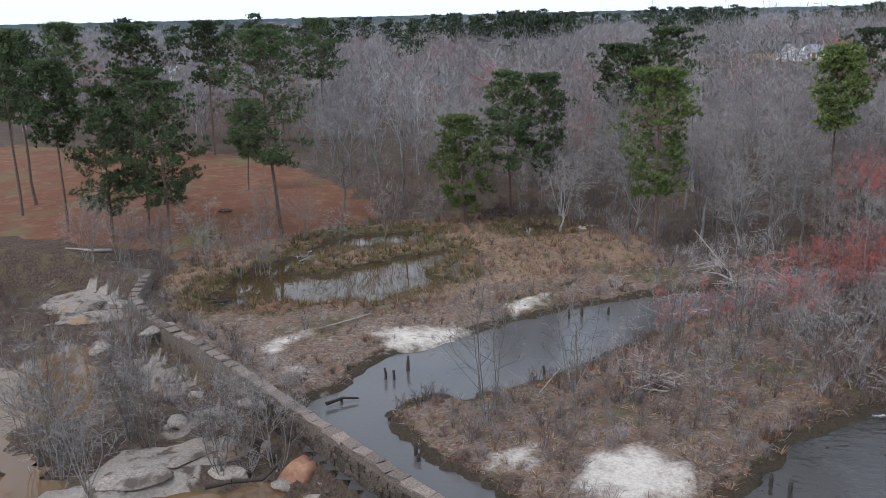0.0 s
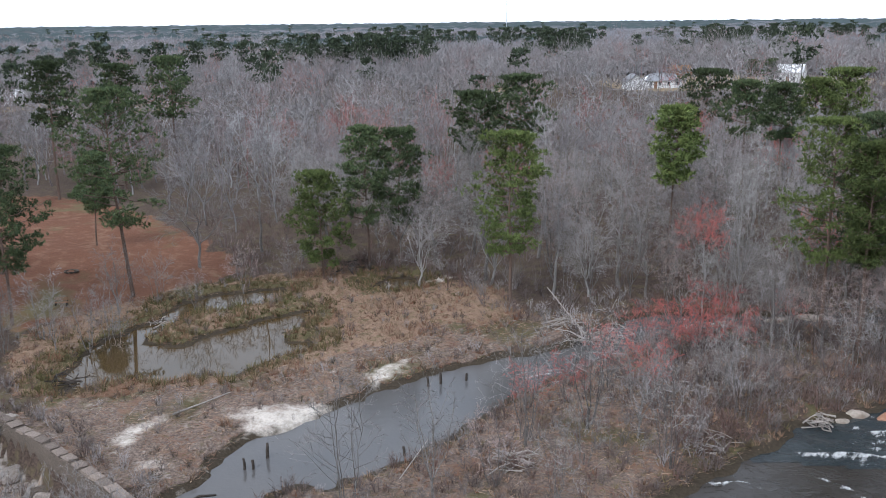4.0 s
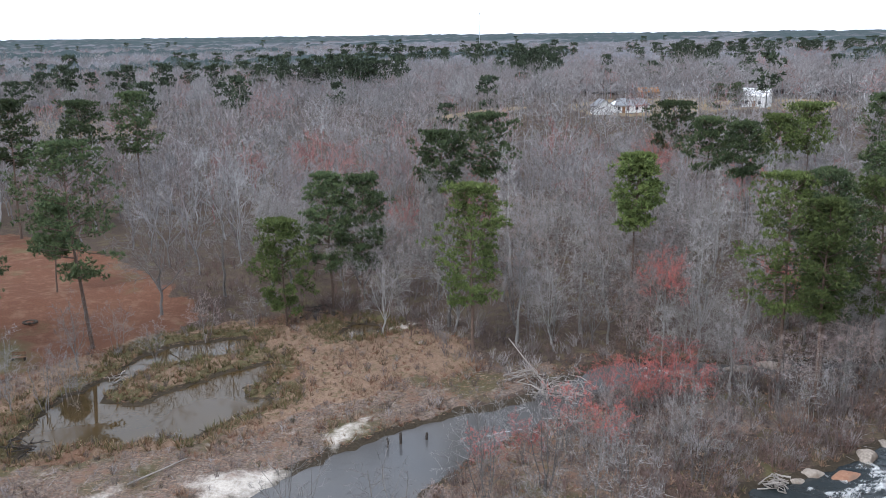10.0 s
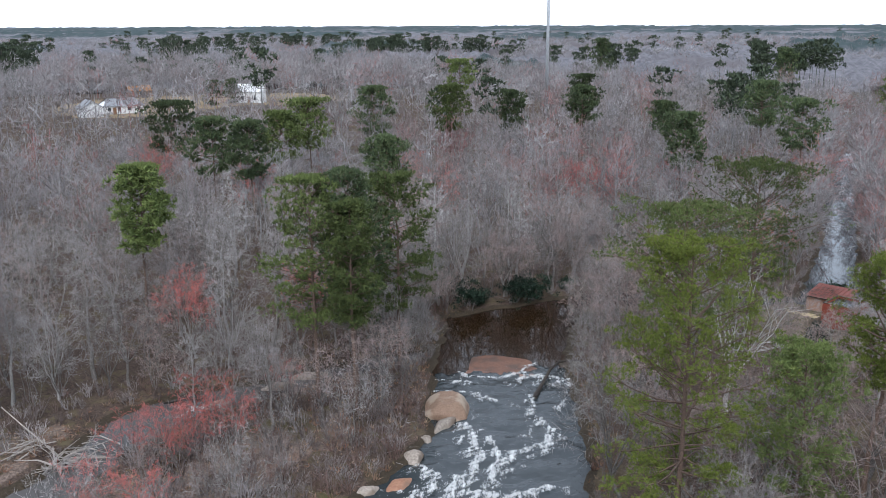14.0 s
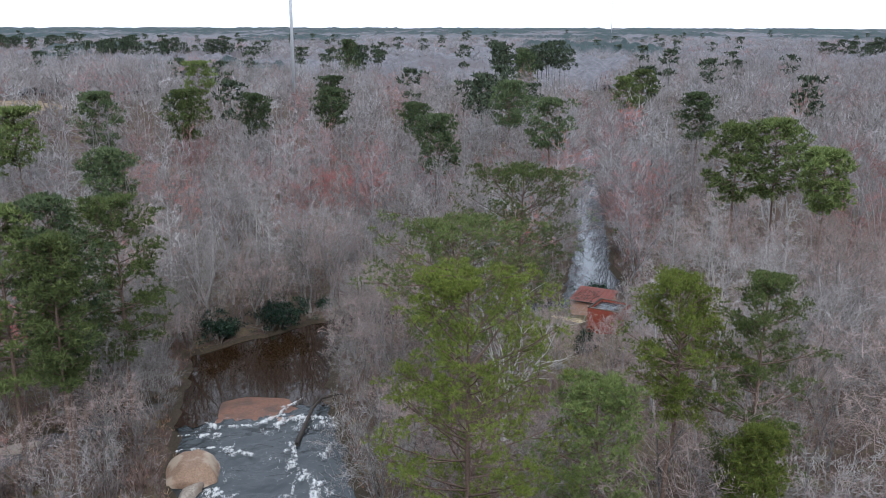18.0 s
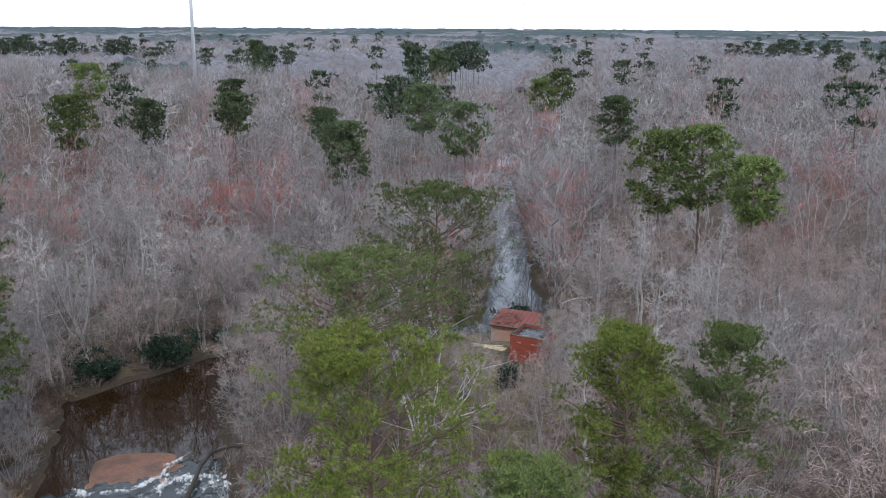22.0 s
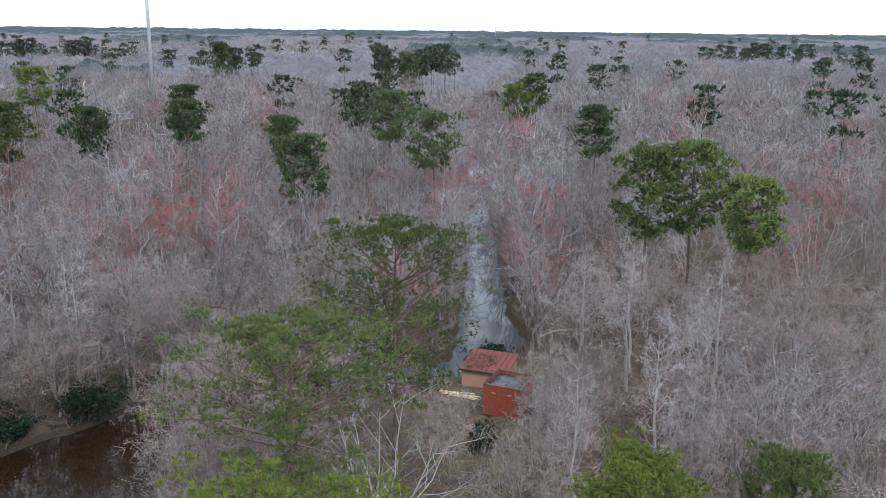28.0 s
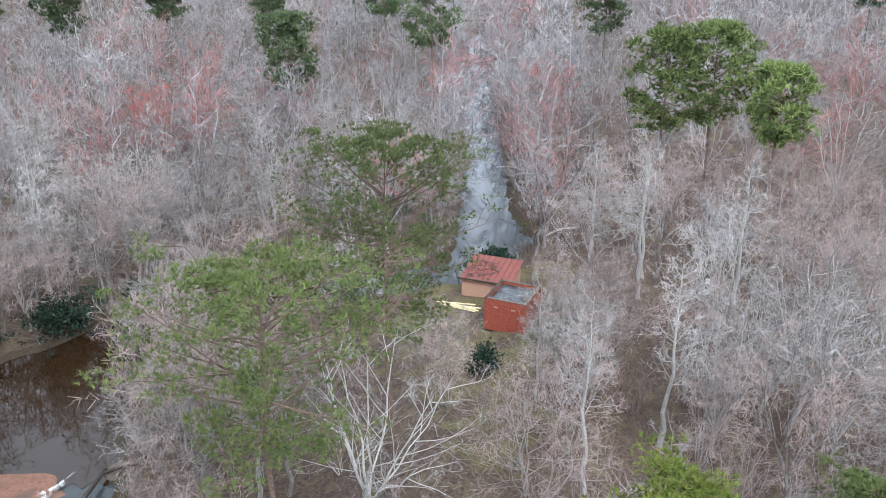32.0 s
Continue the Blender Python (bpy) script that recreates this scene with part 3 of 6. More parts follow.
def pine_parts(seed, height, radius, start=0.42, whorls=12, per=5, twigs=6, tufts=5, blades=9, needle=0.3, fat=0.34, belly=0.38, lean=0.02, trunk_r=0.0105, bare=0.35, clump=0.6):
    """Trunk (with its limbs) and needles of a pine, its foot at the origin: whorls of limbs, whose outer ends fork into flat
    sprays of needle tufts."""
    rng = np.random.default_rng(seed)
    n = 8
    z = np.linspace(0, 1, n) * height
    way = rng.normal(size=2) * lean
    wob = np.cumsum(rng.normal(size=(n, 2)) * height * 0.005, 0)
    pts = np.stack([z * way[0] + wob[:, 0], z * way[1] + wob[:, 1], z], 1)
    pts[0] = (0, 0, -0.5)
    r = trunk_r * height * (1 - 0.9 * np.linspace(0, 1, n) ** 1.2)
    limbs = whorls * per
    t = np.clip(np.repeat(np.linspace(0, 1, whorls), per) + rng.normal(size=limbs) * 0.35 / whorls, 0, 1)
    u = start + (0.985 - start) * t
    dome = np.where(t > belly, np.sqrt(np.clip(1 - ((t - belly) / (1.06 - belly)) ** 2, 0.03, 1)), 0.5 + 0.5 * np.clip(t / belly, 0, 1) ** 0.8)
    a = np.arange(limbs) * 2 * np.pi / per + np.repeat(rng.uniform(0, 6.28, whorls), per) + rng.normal(size=limbs) * 0.3
    bulge = 1 + 0.16 * np.sin(2 * a + 4 * t + seed) + 0.16 * np.sin(3 * a - 9 * t + 2 * seed)
    reach = radius * dome * bulge * rng.uniform(0.6, 1.15, limbs)
    keep = rng.uniform(size=limbs) > 0.03 + 0.15 * (t < 0.2)
    t, u, a, reach = t[keep], u[keep], a[keep], reach[keep]
    foot = np.stack([np.interp(u, np.linspace(0, 1, n), pts[:, c]) for c in range(3)], 1)
    rise = -0.12 + 0.85 * t ** 1.3 + rng.normal(size=len(t)) * 0.13
    d = unit(np.stack([np.cos(a), np.sin(a), rise], 1))
    main = [foot]
    for k in range(3):
        d = unit(d + np.array([0, 0, 0.12]) + rng.normal(size=d.shape) * 0.09)
        main.append(main[-1] + d * (reach / 3)[:, None])
    main = np.stack(main, 1)
    main[:, :, 2] = np.minimum(main[:, :, 2], height + 0.2)
    size = 0.0045 * height * (1 - 0.65 * t) * np.clip(reach / radius + 0.2, 0.5, 1)
    wood = [prisms(pts[:-1], pts[1:], r[:-1], r[1:], 7 if needle < 0.6 else 4), rods(main, size, 0.02, 3)]
    spray = grow(rng, main, twigs, 0.36, 0.75, 0.06, 2, bare, 1.0, flat=0.7, crook=0.12)
    wood.append(ribbons(spray, 0.05, 0.02, rng))
    m = len(spray)
    # each spray carries a flattened cloud of tufts, thickest above
    d = unit(rng.normal(size=(m, tufts, 3)) + np.array([0, 0, 0.5]))
    puff = clump * rng.uniform(0.65, 1.2, (m, 1, 1))
    k = rng.uniform(0.35, 1.0, (m, tufts, 1))
    cen = (spray[:, 1:2] + (spray[:, 2:3] - spray[:, 1:2]) * k + d * rng.uniform(0.2, 1, (m, tufts, 1)) ** 0.45 * puff * np.array([1, 1, 0.58])).reshape(-1, 3)
    cen[:, 2] -= np.maximum(cen[:, 2] - height, 0) * 0.55
    out = unit(d.reshape(-1, 1, 3) * 0.6 + np.array([0, 0, 0.35]) + rng.normal(size=(len(cen), blades, 3)) * 0.6)
    tip = cen[:, None] + out * needle * rng.uniform(0.7, 1.2, (len(cen), blades, 1))
    side = cen[:, None] + perp(out.reshape(-1, 3), rng).reshape(out.shape) * needle * fat
    v = np.concatenate([cen[:, None], side, tip], 1)
    b = np.arange(blades)
    f = np.stack([0 * b, 1 + b, 1 + blades + b], 1)
    tris = (np.arange(len(cen)) * (1 + 2 * blades))[:, None, None] + f[None]
    return join(*wood), (v.reshape(-1, 3), tris.reshape(-1, 3))


def tree_thing(name, kind_parts, bark, leaf, label, category, group, trunk_name="trunk", crown_name="crown"):
    thing = new(name)
    tagged(thing, label, category, group)
    (tv, tt), (cv, ct) = kind_parts
    part(trunk_name, mesh_from(trunk_name, tv, tt, bark, smooth=True), thing)
    part(crown_name, mesh_from(crown_name, cv, ct, leaf), thing)
    return thing


# ---- plan of the water and the open ground ----
MID = [(-21.6, 54.5), (-19.9, 56.4), (-19.2, 60.2), (-18.5, 63), (-16.5, 64), (-13.5, 67.5), (-10, 71.3), (-6.3, 74.5), (-2.7, 77.3),
       (1.6, 79.8), (4.9, 81.1), (9.9, 83.8), (14, 88), (17, 92.2), (24.6, 94), (31, 92.5), (38, 93), (48, 92), (53, 91), (48, 88.5), (41, 89.5),
       (31.5, 88), (25, 88.5), (18, 85), (13, 80.5), (9.8, 76.7), (6.5, 74.2), (3, 70.5), (0.5, 67), (-2.3, 62.7), (-5.4, 59.5), (-8.6, 57.3),
       (-10.4, 55.6), (-12.9, 56.3), (-15.5, 52.7), (-14.5, 50.7), (-12.6, 48.6), (-10.4, 46), (-7.5, 44.5), (-6, 42), (-3, 36), (-8, 34),
       (-9, 39.2), (-16, 45.5), (-21, 50.2)]
RIGHT = [(-3, 36), (2, 41), (5.5, 44.8), (7.4, 47), (9.4, 51.4), (13.1, 54.6), (16.9, 57.5), (20, 60.4), (22.5, 61.7), (24.9, 65.4), (28.9, 66.5),
         (32, 67.8), (36, 70), (40.1, 72.8), (42.5, 77.4), (45.4, 80.3), (48, 86), (52.7, 91.3), (58.7, 99.8), (65, 99.4), (73.5, 98.5), (79, 98),
         (79, 95), (74, 92), (71, 89), (66.5, 85), (62.5, 81), (59, 76), (55, 70), (51, 64), (45, 57), (38, 50), (30, 44), (20, 36), (8, 30), (-8, 34)]
UPPER = [(78, 98.4), (84, 96), (92, 90), (99, 84), (103, 81.6), (119, 91), (135.8, 101), (157, 116.5), (192, 138), (236, 166), (240, 158), (198, 136),
         (179, 124), (151.5, 105), (136, 94.5), (120.7, 84.5), (113, 77), (104, 76), (98, 78), (90, 84), (78, 93)]
POND = [(-36.0, 71.9), (-37.6, 76.6), (-38.1, 83.4), (-36.0, 87.7), (-34.0, 91.9), (-33.2, 98), (-28.8, 97.6), (-31.2, 93.5), (-33.0, 88), (-33.2, 84.2), (-28.8, 83.7), (-27.5, 86.3), (-24.4, 89.1), (-22.0, 92.1),
        (-18.0, 94.5), (-17.6, 90.1), (-19.4, 87.8), (-18.6, 83.9), (-16.1, 85.5), (-16.4, 82.8), (-20.5, 78.0), (-21.9, 75.5), (-25.7, 75.8), (-28.2, 74.6), (-31.9, 75.2), (-34.2, 73.1)]
POND2 = [(-11.4, 103.1), (-10.7, 107.7), (-6.8, 107.6), (-6.0, 103.7), (-8.8, 102.6)]
DOWN = [(-4, 33.5), (-9.9, 38.9), (-16.9, 45), (-21.6, 49.4), (-27, 54.5), (-32.7, 59.6), (-39.3, 65), (-43.8, 70), (-46, 78), (-60, 84), (-95, 80), (-110, 40), (-60, 10), (-10, 15)]
DOWN_WATER = [(-52, 60), (-47, 67), (-41, 60), (-39, 54), (-42, 50), (-37, 45), (-31, 42), (-25, 45.5), (-21, 46), (-17, 43.5), (-11, 37), (-25, 27), (-60, 35), (-62, 50)]
LAWN = [(-47, 87), (-40.3, 91), (-34.6, 94.5), (-31, 104), (-29.7, 111), (-35.8, 119), (-48, 135), (-67, 150), (-81, 156), (-120, 161), (-120, 92), (-60, 89)]
MARSH = [(-39, 70), (-22, 69), (-14, 72), (-2, 82), (6, 90), (4, 98), (-4, 106), (-14, 112), (-24, 108), (-33, 103), (-46, 88), (-44, 78)]
FLAT = [(-40, 67), (-21, 52), (-18, 57), (-18, 63), (-12, 69), (-2, 78), (6, 84), (14, 90), (8, 92), (-4, 86), (-14, 78), (-24, 73)]
SANDS = [[(-19.6, 67.0), (-17.9, 63.6), (-15.5, 64.4), (-13.6, 66.8), (-12.2, 69), (-16.2, 68.2)], [(-27.4, 61.6), (-27.4, 63.2), (-25.2, 65.8), (-24.8, 65.4), (-26.6, 62.8), (-26.4, 61.2), (-24.2, 59), (-22.4, 57.5), (-22.6, 57), (-24.4, 58)],
         [(-9.2, 75.2), (-8.0, 76.8), (-6.2, 78.2), (-6, 77.2), (-8.0, 75), (-9.0, 74)],
         [(-2.7, 43.6), (-1.8, 47.1), (1.5, 48.9), (3.6, 46.9), (2.9, 44.1), (-0.3, 42.6)],
         [(-7.6, 46), (-6, 48), (-4.8, 46), (-6.5, 44.6)], [(-6.5, 104.5), (-2, 106), (-3, 103.6)]]
ISLAND = [(-13, 56), (-3, 62), (3, 70), (13, 80.5), (25, 88), (45, 88.5), (47, 86), (42, 77), (36, 70), (25, 65), (17, 57.5), (9.4, 51.4), (5, 45), (-3, 37), (-7, 44.5), (-12, 49), (-15, 52.7)]
SLABS = [[(-40.2, 63.5), (-40.5, 70.3), (-37.4, 67.7), (-32.8, 58.5), (-35.9, 58.1)], [(-36, 41), (-33.0, 44.6), (-32.1, 48.5), (-29.8, 49.6), (-26.7, 51.2), (-24.5, 49.4), (-26.6, 45.4), (-29, 41.5)],
         [(-57.5, 79.2), (-55.6, 83.4), (-52.3, 84.5), (-48.5, 80.1), (-47.5, 74.0), (-51.7, 71.0)], [(-31.5, 54), (-29.5, 56), (-28, 53.6), (-30, 52.5)]]
POND3 = [(-33.0, 96.5), (-31.3, 99.6), (-27.8, 101.8), (-22.6, 103.0), (-21.6, 101.4), (-23.9, 97.2), (-27.1, 95.2), (-31.4, 94.6)]
CLEARING = [(71, 53), (78, 55), (88, 59), (95, 61), (98, 64), (108, 66), (109, 70), (101, 76), (97, 79), (88, 78), (81, 72), (75, 66), (69, 59)]
FIELDS = [[(44, 276), (52, 262), (70, 268), (95, 272), (118, 268), (135, 282), (134, 300), (100, 318), (62, 318), (46, 300)], [(0, 304), (24, 288), (33, 300), (20, 328), (-8, 330)], [(-160, 300), (-100, 290), (-95, 330), (-170, 350)]]


def far_from(points, poly):
    """Signed distance of many points to a polygon: below nought inside."""
    p, v = np.asarray(points, float), np.asarray(poly, float)
    best, inside = np.full(len(p), 1e9), np.zeros(len(p), bool)
    for a, b in zip(v, np.roll(v, -1, 0)):
        e, w = b - a, p - a
        k = np.clip((w @ e) / (e @ e), 0, 1)[:, None]
        best = np.minimum(best, ((w - k * e) ** 2).sum(1))
        c = (a[1] > p[:, 1]) != (b[1] > p[:, 1])
        with np.errstate(divide="ignore", invalid="ignore"):
            inside ^= c & (p[:, 0] < (b[0] - a[0]) * (p[:, 1] - a[1]) / (b[1] - a[1]) + a[0])
    return np.sqrt(best) * np.where(inside, -1, 1)


def wavy(p, scale, seed=0, octaves=3):
    """Cheap smooth noise, about -1 to 1, of many points of the plan."""
    rng, out, amp = np.random.default_rng(1000 + seed), 0, 1.0
    for _ in range(octaves):
        for _ in range(3):
            a = rng.uniform(0, 2 * np.pi)
            out = out + amp * np.sin((p[:, 0] * math.cos(a) + p[:, 1] * math.sin(a)) * 2 * np.pi / scale * rng.uniform(0.7, 1.4) + rng.uniform(0, 6.3)) / 2.2
        scale, amp = scale * 0.47, amp * 0.55
    return out


def water_distance(p):
    return np.minimum.reduce([far_from(p, q) for q in (MID, RIGHT, UPPER, POND, POND2, POND3)]) + 0.35 * wavy(p, 5.0, 3)


def smooth(x):
    x = np.clip(x, 0, 1)
    return x * x * (3 - 2 * x)


def ground_height(p):
    p = np.asarray(p, float)
    d, down = water_distance(p), far_from(p, DOWN)
    lawn, isl = far_from(p, LAWN), far_from(p, ISLAND)
    h = 0.25 + 0.5 * smooth(d / 2.5) + 1.4 * smooth((d - 4) / 22) + wavy(p, 30, 1) * 0.25 * smooth(d / 8) + wavy(p, 3.5, 2) * 0.09 * smooth(d / 1.5)
    h += 1.12 * smooth((6 - far_from(p, CLEARING)) / 8) * smooth(d / 4)
    h += 1.2 * smooth(-lawn / 25) + 2.5 * smooth((np.hypot(p[:, 0], p[:, 1]) - 180) / 250)
    h += 8.0 * smooth(1 - (far_from(p, FIELDS[0]) - 5) / 70)
    h = np.where(isl < 0, 0.2 + 0.55 * smooth(d / 3) + wavy(p, 4.5, 5) * 0.14 * smooth(d / 2), h)
    h = np.where(d < 0, 0.25 - 1.3 * smooth(-d / 1.6), h)
    low = -1.75 + 0.35 * wavy(p, 9, 7) + 0.15 * wavy(p, 2.5, 8)
    low = np.where(far_from(p, DOWN_WATER) + wavy(p, 4, 9) < 0, -2.7, low)
    slab = np.minimum.reduce([far_from(p, q) for q in SLABS]) + 0.7 * wavy(p, 3.0, 12)
    low = np.maximum(low, np.where(slab < 0, -1.85 + 0.3 * smooth(-slab / 0.5) + 0.25 * smooth((-slab - 1.2) / 0.4) + 0.06 * wavy(p, 1.6, 14), low))
    k = smooth((0.35 - down) / 0.5)
    rim = smooth((-down - 14) / 22)
    return h * (1 - k) + (low * (1 - rim) + rim * (-0.6)) * k


def spaced(core0, core1, step, end, grow=1.075):
    out, s, v = list(np.arange(core0, core1 + step / 2, step)), step, core1
    while v < end:
        s = min(s * grow, 400)
        v += s
        out.append(v)
    left, s, v = [], step, core0
    while v > -end:
        s = min(s * grow, 400)
        v -= s
        left.append(v)
    return np.array(left[::-1] + out)


gx, gy = spaced(-58, 130, 0.85, 4600, 1.09), spaced(34, 118, 0.85, 4600, 1.09)
GX, GY = np.meshgrid(gx, gy)
gp = np.stack([GX.ravel(), GY.ravel()], 1)
gz = ground_height(gp)
ii = np.arange(len(gx) * len(gy)).reshape(len(gy), len(gx))
quads = np.stack([ii[:-1, :-1], ii[:-1, 1:], ii[1:, 1:], ii[1:, :-1]], -1).reshape(-1, 4)
edge = 0.9 * wavy(gp, 7, 11)
zone = {"lawn": smooth(0.5 - (far_from(gp, LAWN) + edge) / 4), "marsh": smooth(0.5 - (far_from(gp, MARSH) + edge) / 3),
        "flat": smooth(0.5 - (np.minimum(far_from(gp, FLAT), far_from(gp, ISLAND) + 6 * smooth((gp[:, 0] - 8) / 14)) + edge) / 2.5),
        "sand": np.maximum(smooth(0.55 - (np.minimum.reduce([far_from(gp, q) for q in SANDS]) + 0.5 * edge) / 3.0), 0.24 * (far_from(gp, FLAT) < 0)),
        "field": smooth(0.5 - np.minimum.reduce([far_from(gp, q) for q in FIELDS]) / 10)}
low_side = far_from(gp, DOWN)
rim_gap = np.minimum.reduce([far_from(gp, POND), far_from(gp, POND2), far_from(gp, POND3)])
south_rim = np.where((gp[:, 0] > -4) & (gp[:, 0] < 30) & (far_from(gp, ISLAND) < 0.5), far_from(gp, RIGHT), 99)
mid_rim = np.where((gp[:, 0] < 6) & (gp[:, 1] < 72) & (far_from(gp, ISLAND) < 0.5), far_from(gp, MID), 99)
zone["olive"] = np.maximum.reduce([0.5 * smooth(0.5 - (far_from(gp, CLEARING) + edge) / 4), smooth(0.95 - (rim_gap + 1.2 * edge) / 6) * (0.8 + 0.25 * wavy(gp, 6, 55)), smooth(0.6 - (south_rim + edge) / 7) * 0.8, smooth(0.6 - (mid_rim + edge) / 5) * 0.85])
zone["sand"] *= 0.86
zone["wet"] = smooth(1.0 - water_distance(gp) / 1.1) * (low_side > 0.5) * (np.hypot(gp[:, 0], gp[:, 1]) < 160)
slab_gap = np.minimum.reduce([far_from(gp, q) for q in SLABS]) + 0.7 * wavy(gp, 3.0, 12)
zone["slab"] = np.where(low_side < -0.5, np.maximum(smooth(0.75 - slab_gap / 1.2), 0.5 * smooth(0.3 + 0.5 * wavy(gp, 7, 13))), 0)
ground = tagged(new("ground", mesh_from("ground", np.column_stack([gp, gz]), quads, M["ground"], zone, True)), "leaf litter, pine straw, sand and dry marsh grass", "ground", kind="structure")


def water_sheet(name, polys, z, step, material, label, reach=2.0, choppy=0.0):
    v = np.concatenate([np.asarray(q, float) for q in polys])
    xs, ys = np.arange(v[:, 0].min() - 3, v[:, 0].max() + 3, step), np.arange(v[:, 1].min() - 3, v[:, 1].max() + 3, step)
    X, Y = np.meshgrid(xs, ys)
    p = np.stack([X.ravel(), Y.ravel()], 1)
    d = np.minimum.reduce([far_from(p, q) for q in polys])
    ok = (d < reach).reshape(X.shape)
    cell = ok[:-1, :-1] & ok[:-1, 1:] & ok[1:, 1:] & ok[1:, :-1]
    i = np.arange(len(p)).reshape(X.shape)
    f = np.stack([i[:-1, :-1], i[:-1, 1:], i[1:, 1:], i[1:, :-1]], -1)[cell]
    used, back = np.unique(f, return_inverse=True)
    zz = z + choppy * (wavy(p, 3.2, 21) * 0.6 + wavy(p, 1.1, 22) * 0.4) * smooth(-d / 1.5)
    me = mesh_from(name, np.column_stack([p, zz])[used], back.reshape(-1, 4), material, smooth=True)
    return tagged(new(name, me), label, "water", kind="structure")


RAPIDS = [(28.9, 66.5), (32, 67.8), (36, 70), (40.1, 72.8), (42.5, 77.4), (45.4, 80.3), (49, 85), (57, 83), (61, 79), (59, 76), (55, 70), (51, 64), (45, 57), (32, 58.5), (20, 60.4), (22.5, 61.7), (24.9, 65.4)]
LOWER = [(20, 60.4), (32, 58.5), (45, 57), (38, 50), (30, 44), (20, 36), (8, 30), (-8, 34), (-3, 36), (2, 41), (5.5, 44.8), (7.4, 47), (9.4, 51.4), (13.1, 54.6), (16.9, 57.5)]
POOL = [(49, 85), (48, 86), (52.7, 91.3), (58.7, 99.8), (65, 99.4), (73.5, 98.5), (79, 98), (84, 96), (90, 92), (90, 84), (78, 93), (74, 92), (71, 89), (66.5, 85), (62.5, 81), (61, 79), (57, 83)]
water_sheet("river", [MID], 0.0, 1.0, M["river"], "calm grey river channel")
water_sheet("rapids", [RAPIDS], -0.01, 0.5, M["rapid"], "choppy dark river rapids", 0.9, 0.11)
water_sheet("river_lower", [LOWER], -0.03, 0.6, M["lower"], "brown-grey moving river below the rapids", 0.9, 0.06)
water_sheet("pool", [POOL], 0.02, 1.0, M["pool"], "still brown pool above the rapids", 1.2)
water_sheet("river_upstream", [UPPER], 0.01, 2.0, M["upper"], "pale river between the woods", 3.0)
water_sheet("pond", [POND, POND3], 0.12, 1.0, M["pond"], "still dark pond in the marsh")
water_sheet("pond_small", [POND2], 0.12, 1.0, M["pond"], "small dark pool in the marsh")
water_sheet("river_below", [DOWN_WATER], -2.0, 1.5, M["mud"], "brown water below the old dam")


# ---- standing trees ----
def on_ground(x, y, sink=0.0):
    return float(ground_height([(x, y)])[0]) - sink


def plant(thing, x, y, turn, size=1.0, tall=1.0):
    m = Matrix.Translation((x, y, on_ground(x, y))) @ Matrix.Rotation(turn, 4, "Z")
    c = copy_thing(thing, m)
    c.scale = (size, size, size * tall)
    return c


def settle(thing, x, y, turn=0.0, size=1.0, tall=1.0):
    """Places a first tree itself."""
    thing.matrix_basis = Matrix.Translation((x, y, on_ground(x, y))) @ Matrix.Rotation(turn, 4, "Z")
    thing.scale = (size, size, size * tall)


# pines: x, y, height, crown radius, start of the crown, kind of needles
PINES = [
    (41.6, 46.0, 22.4, 5.8, 0.2, "needle_gold"), (71.5, 64.5, 20.5, 6.6, 0.46, "needle"), (57.5, 60.3, 19.8, 6.2, 0.56, "needle"),
    (53.8, 35.7, 20.2, 2.8, 0.4, "needle"), (52.2, 39.5, 20.0, 3.0, 0.62, "needle_gold"), (50.5, 34.5, 13.5, 2.0, 0.3, "needle_gold"), (47.5, 41.0, 15.5, 3.6, 0.3, "needle"),
    (34.6, 84.5, 21.0, 4.6, 0.36, "needle"), (38.5, 83.5, 21.8, 3.8, 0.36, "needle_dark"), (44.5, 86.0, 20.2, 4.4, 0.36, "needle"), (36.5, 80.0, 19.5, 2.6, 0.45, "needle"),
    (4.4, 93.4, 18.8, 4.2, 0.33, "needle"), (-39.0, 98.2, 23.5, 5.6, 0.36, "needle_dark"), (-49.5, 114.5, 12.0, 2.6, 0.4, "needle_dark"),
    (-18.0, 105.8, 13.0, 3.8, 0.15, "needle"), (-12.6, 109.4, 18.0, 3.6, 0.35, "needle_dark"), (-8.8, 110.5, 17.5, 3.6, 0.35, "needle_dark"),
    (-48.5, 88.5, 18.5, 4.6, 0.3, "needle_dark"), (-52.5, 91.0, 19.0, 4.6, 0.3, "needle_dark"), (-56.0, 89.5, 17.0, 3.4, 0.2, "needle_dark"),
]
PINES2 = [
    (-63, 92, 19, 3.0, 0.45, "needle_dark"), (-73, 98, 22, 3.5, 0.45, "needle_dark"), (-75, 104, 22, 3.5, 0.5, "needle_dark"), (-78, 140, 22, 4.0, 0.45, "needle_dark"),
    (-70, 150, 23, 4.0, 0.45, "needle_dark"), (-62, 160, 22, 4.0, 0.45, "needle_dark"), (-84, 128, 22, 4, 0.45, "needle_dark"), (-55, 168, 23, 4.2, 0.4, "needle_dark"),
    (8.5, 141, 20.5, 4.6, 0.45, "needle_dark"), (1.4, 138, 18.3, 4.2, 0.5, "needle_dark"), (24, 104, 20, 2.8, 0.6, "needle"), (63.9, 124, 17.4, 3.0, 0.5, "needle_dark"),
    (48, 180, 19, 5.5, 0.15, "needle_dark"), (46, 146, 19, 3.6, 0.6, "needle_dark"), (49, 137, 19, 3.2, 0.6, "needle_dark"), (58, 150, 19, 3.6, 0.6, "needle"),
    (67, 157, 20, 4.0, 0.6, "needle"),
]
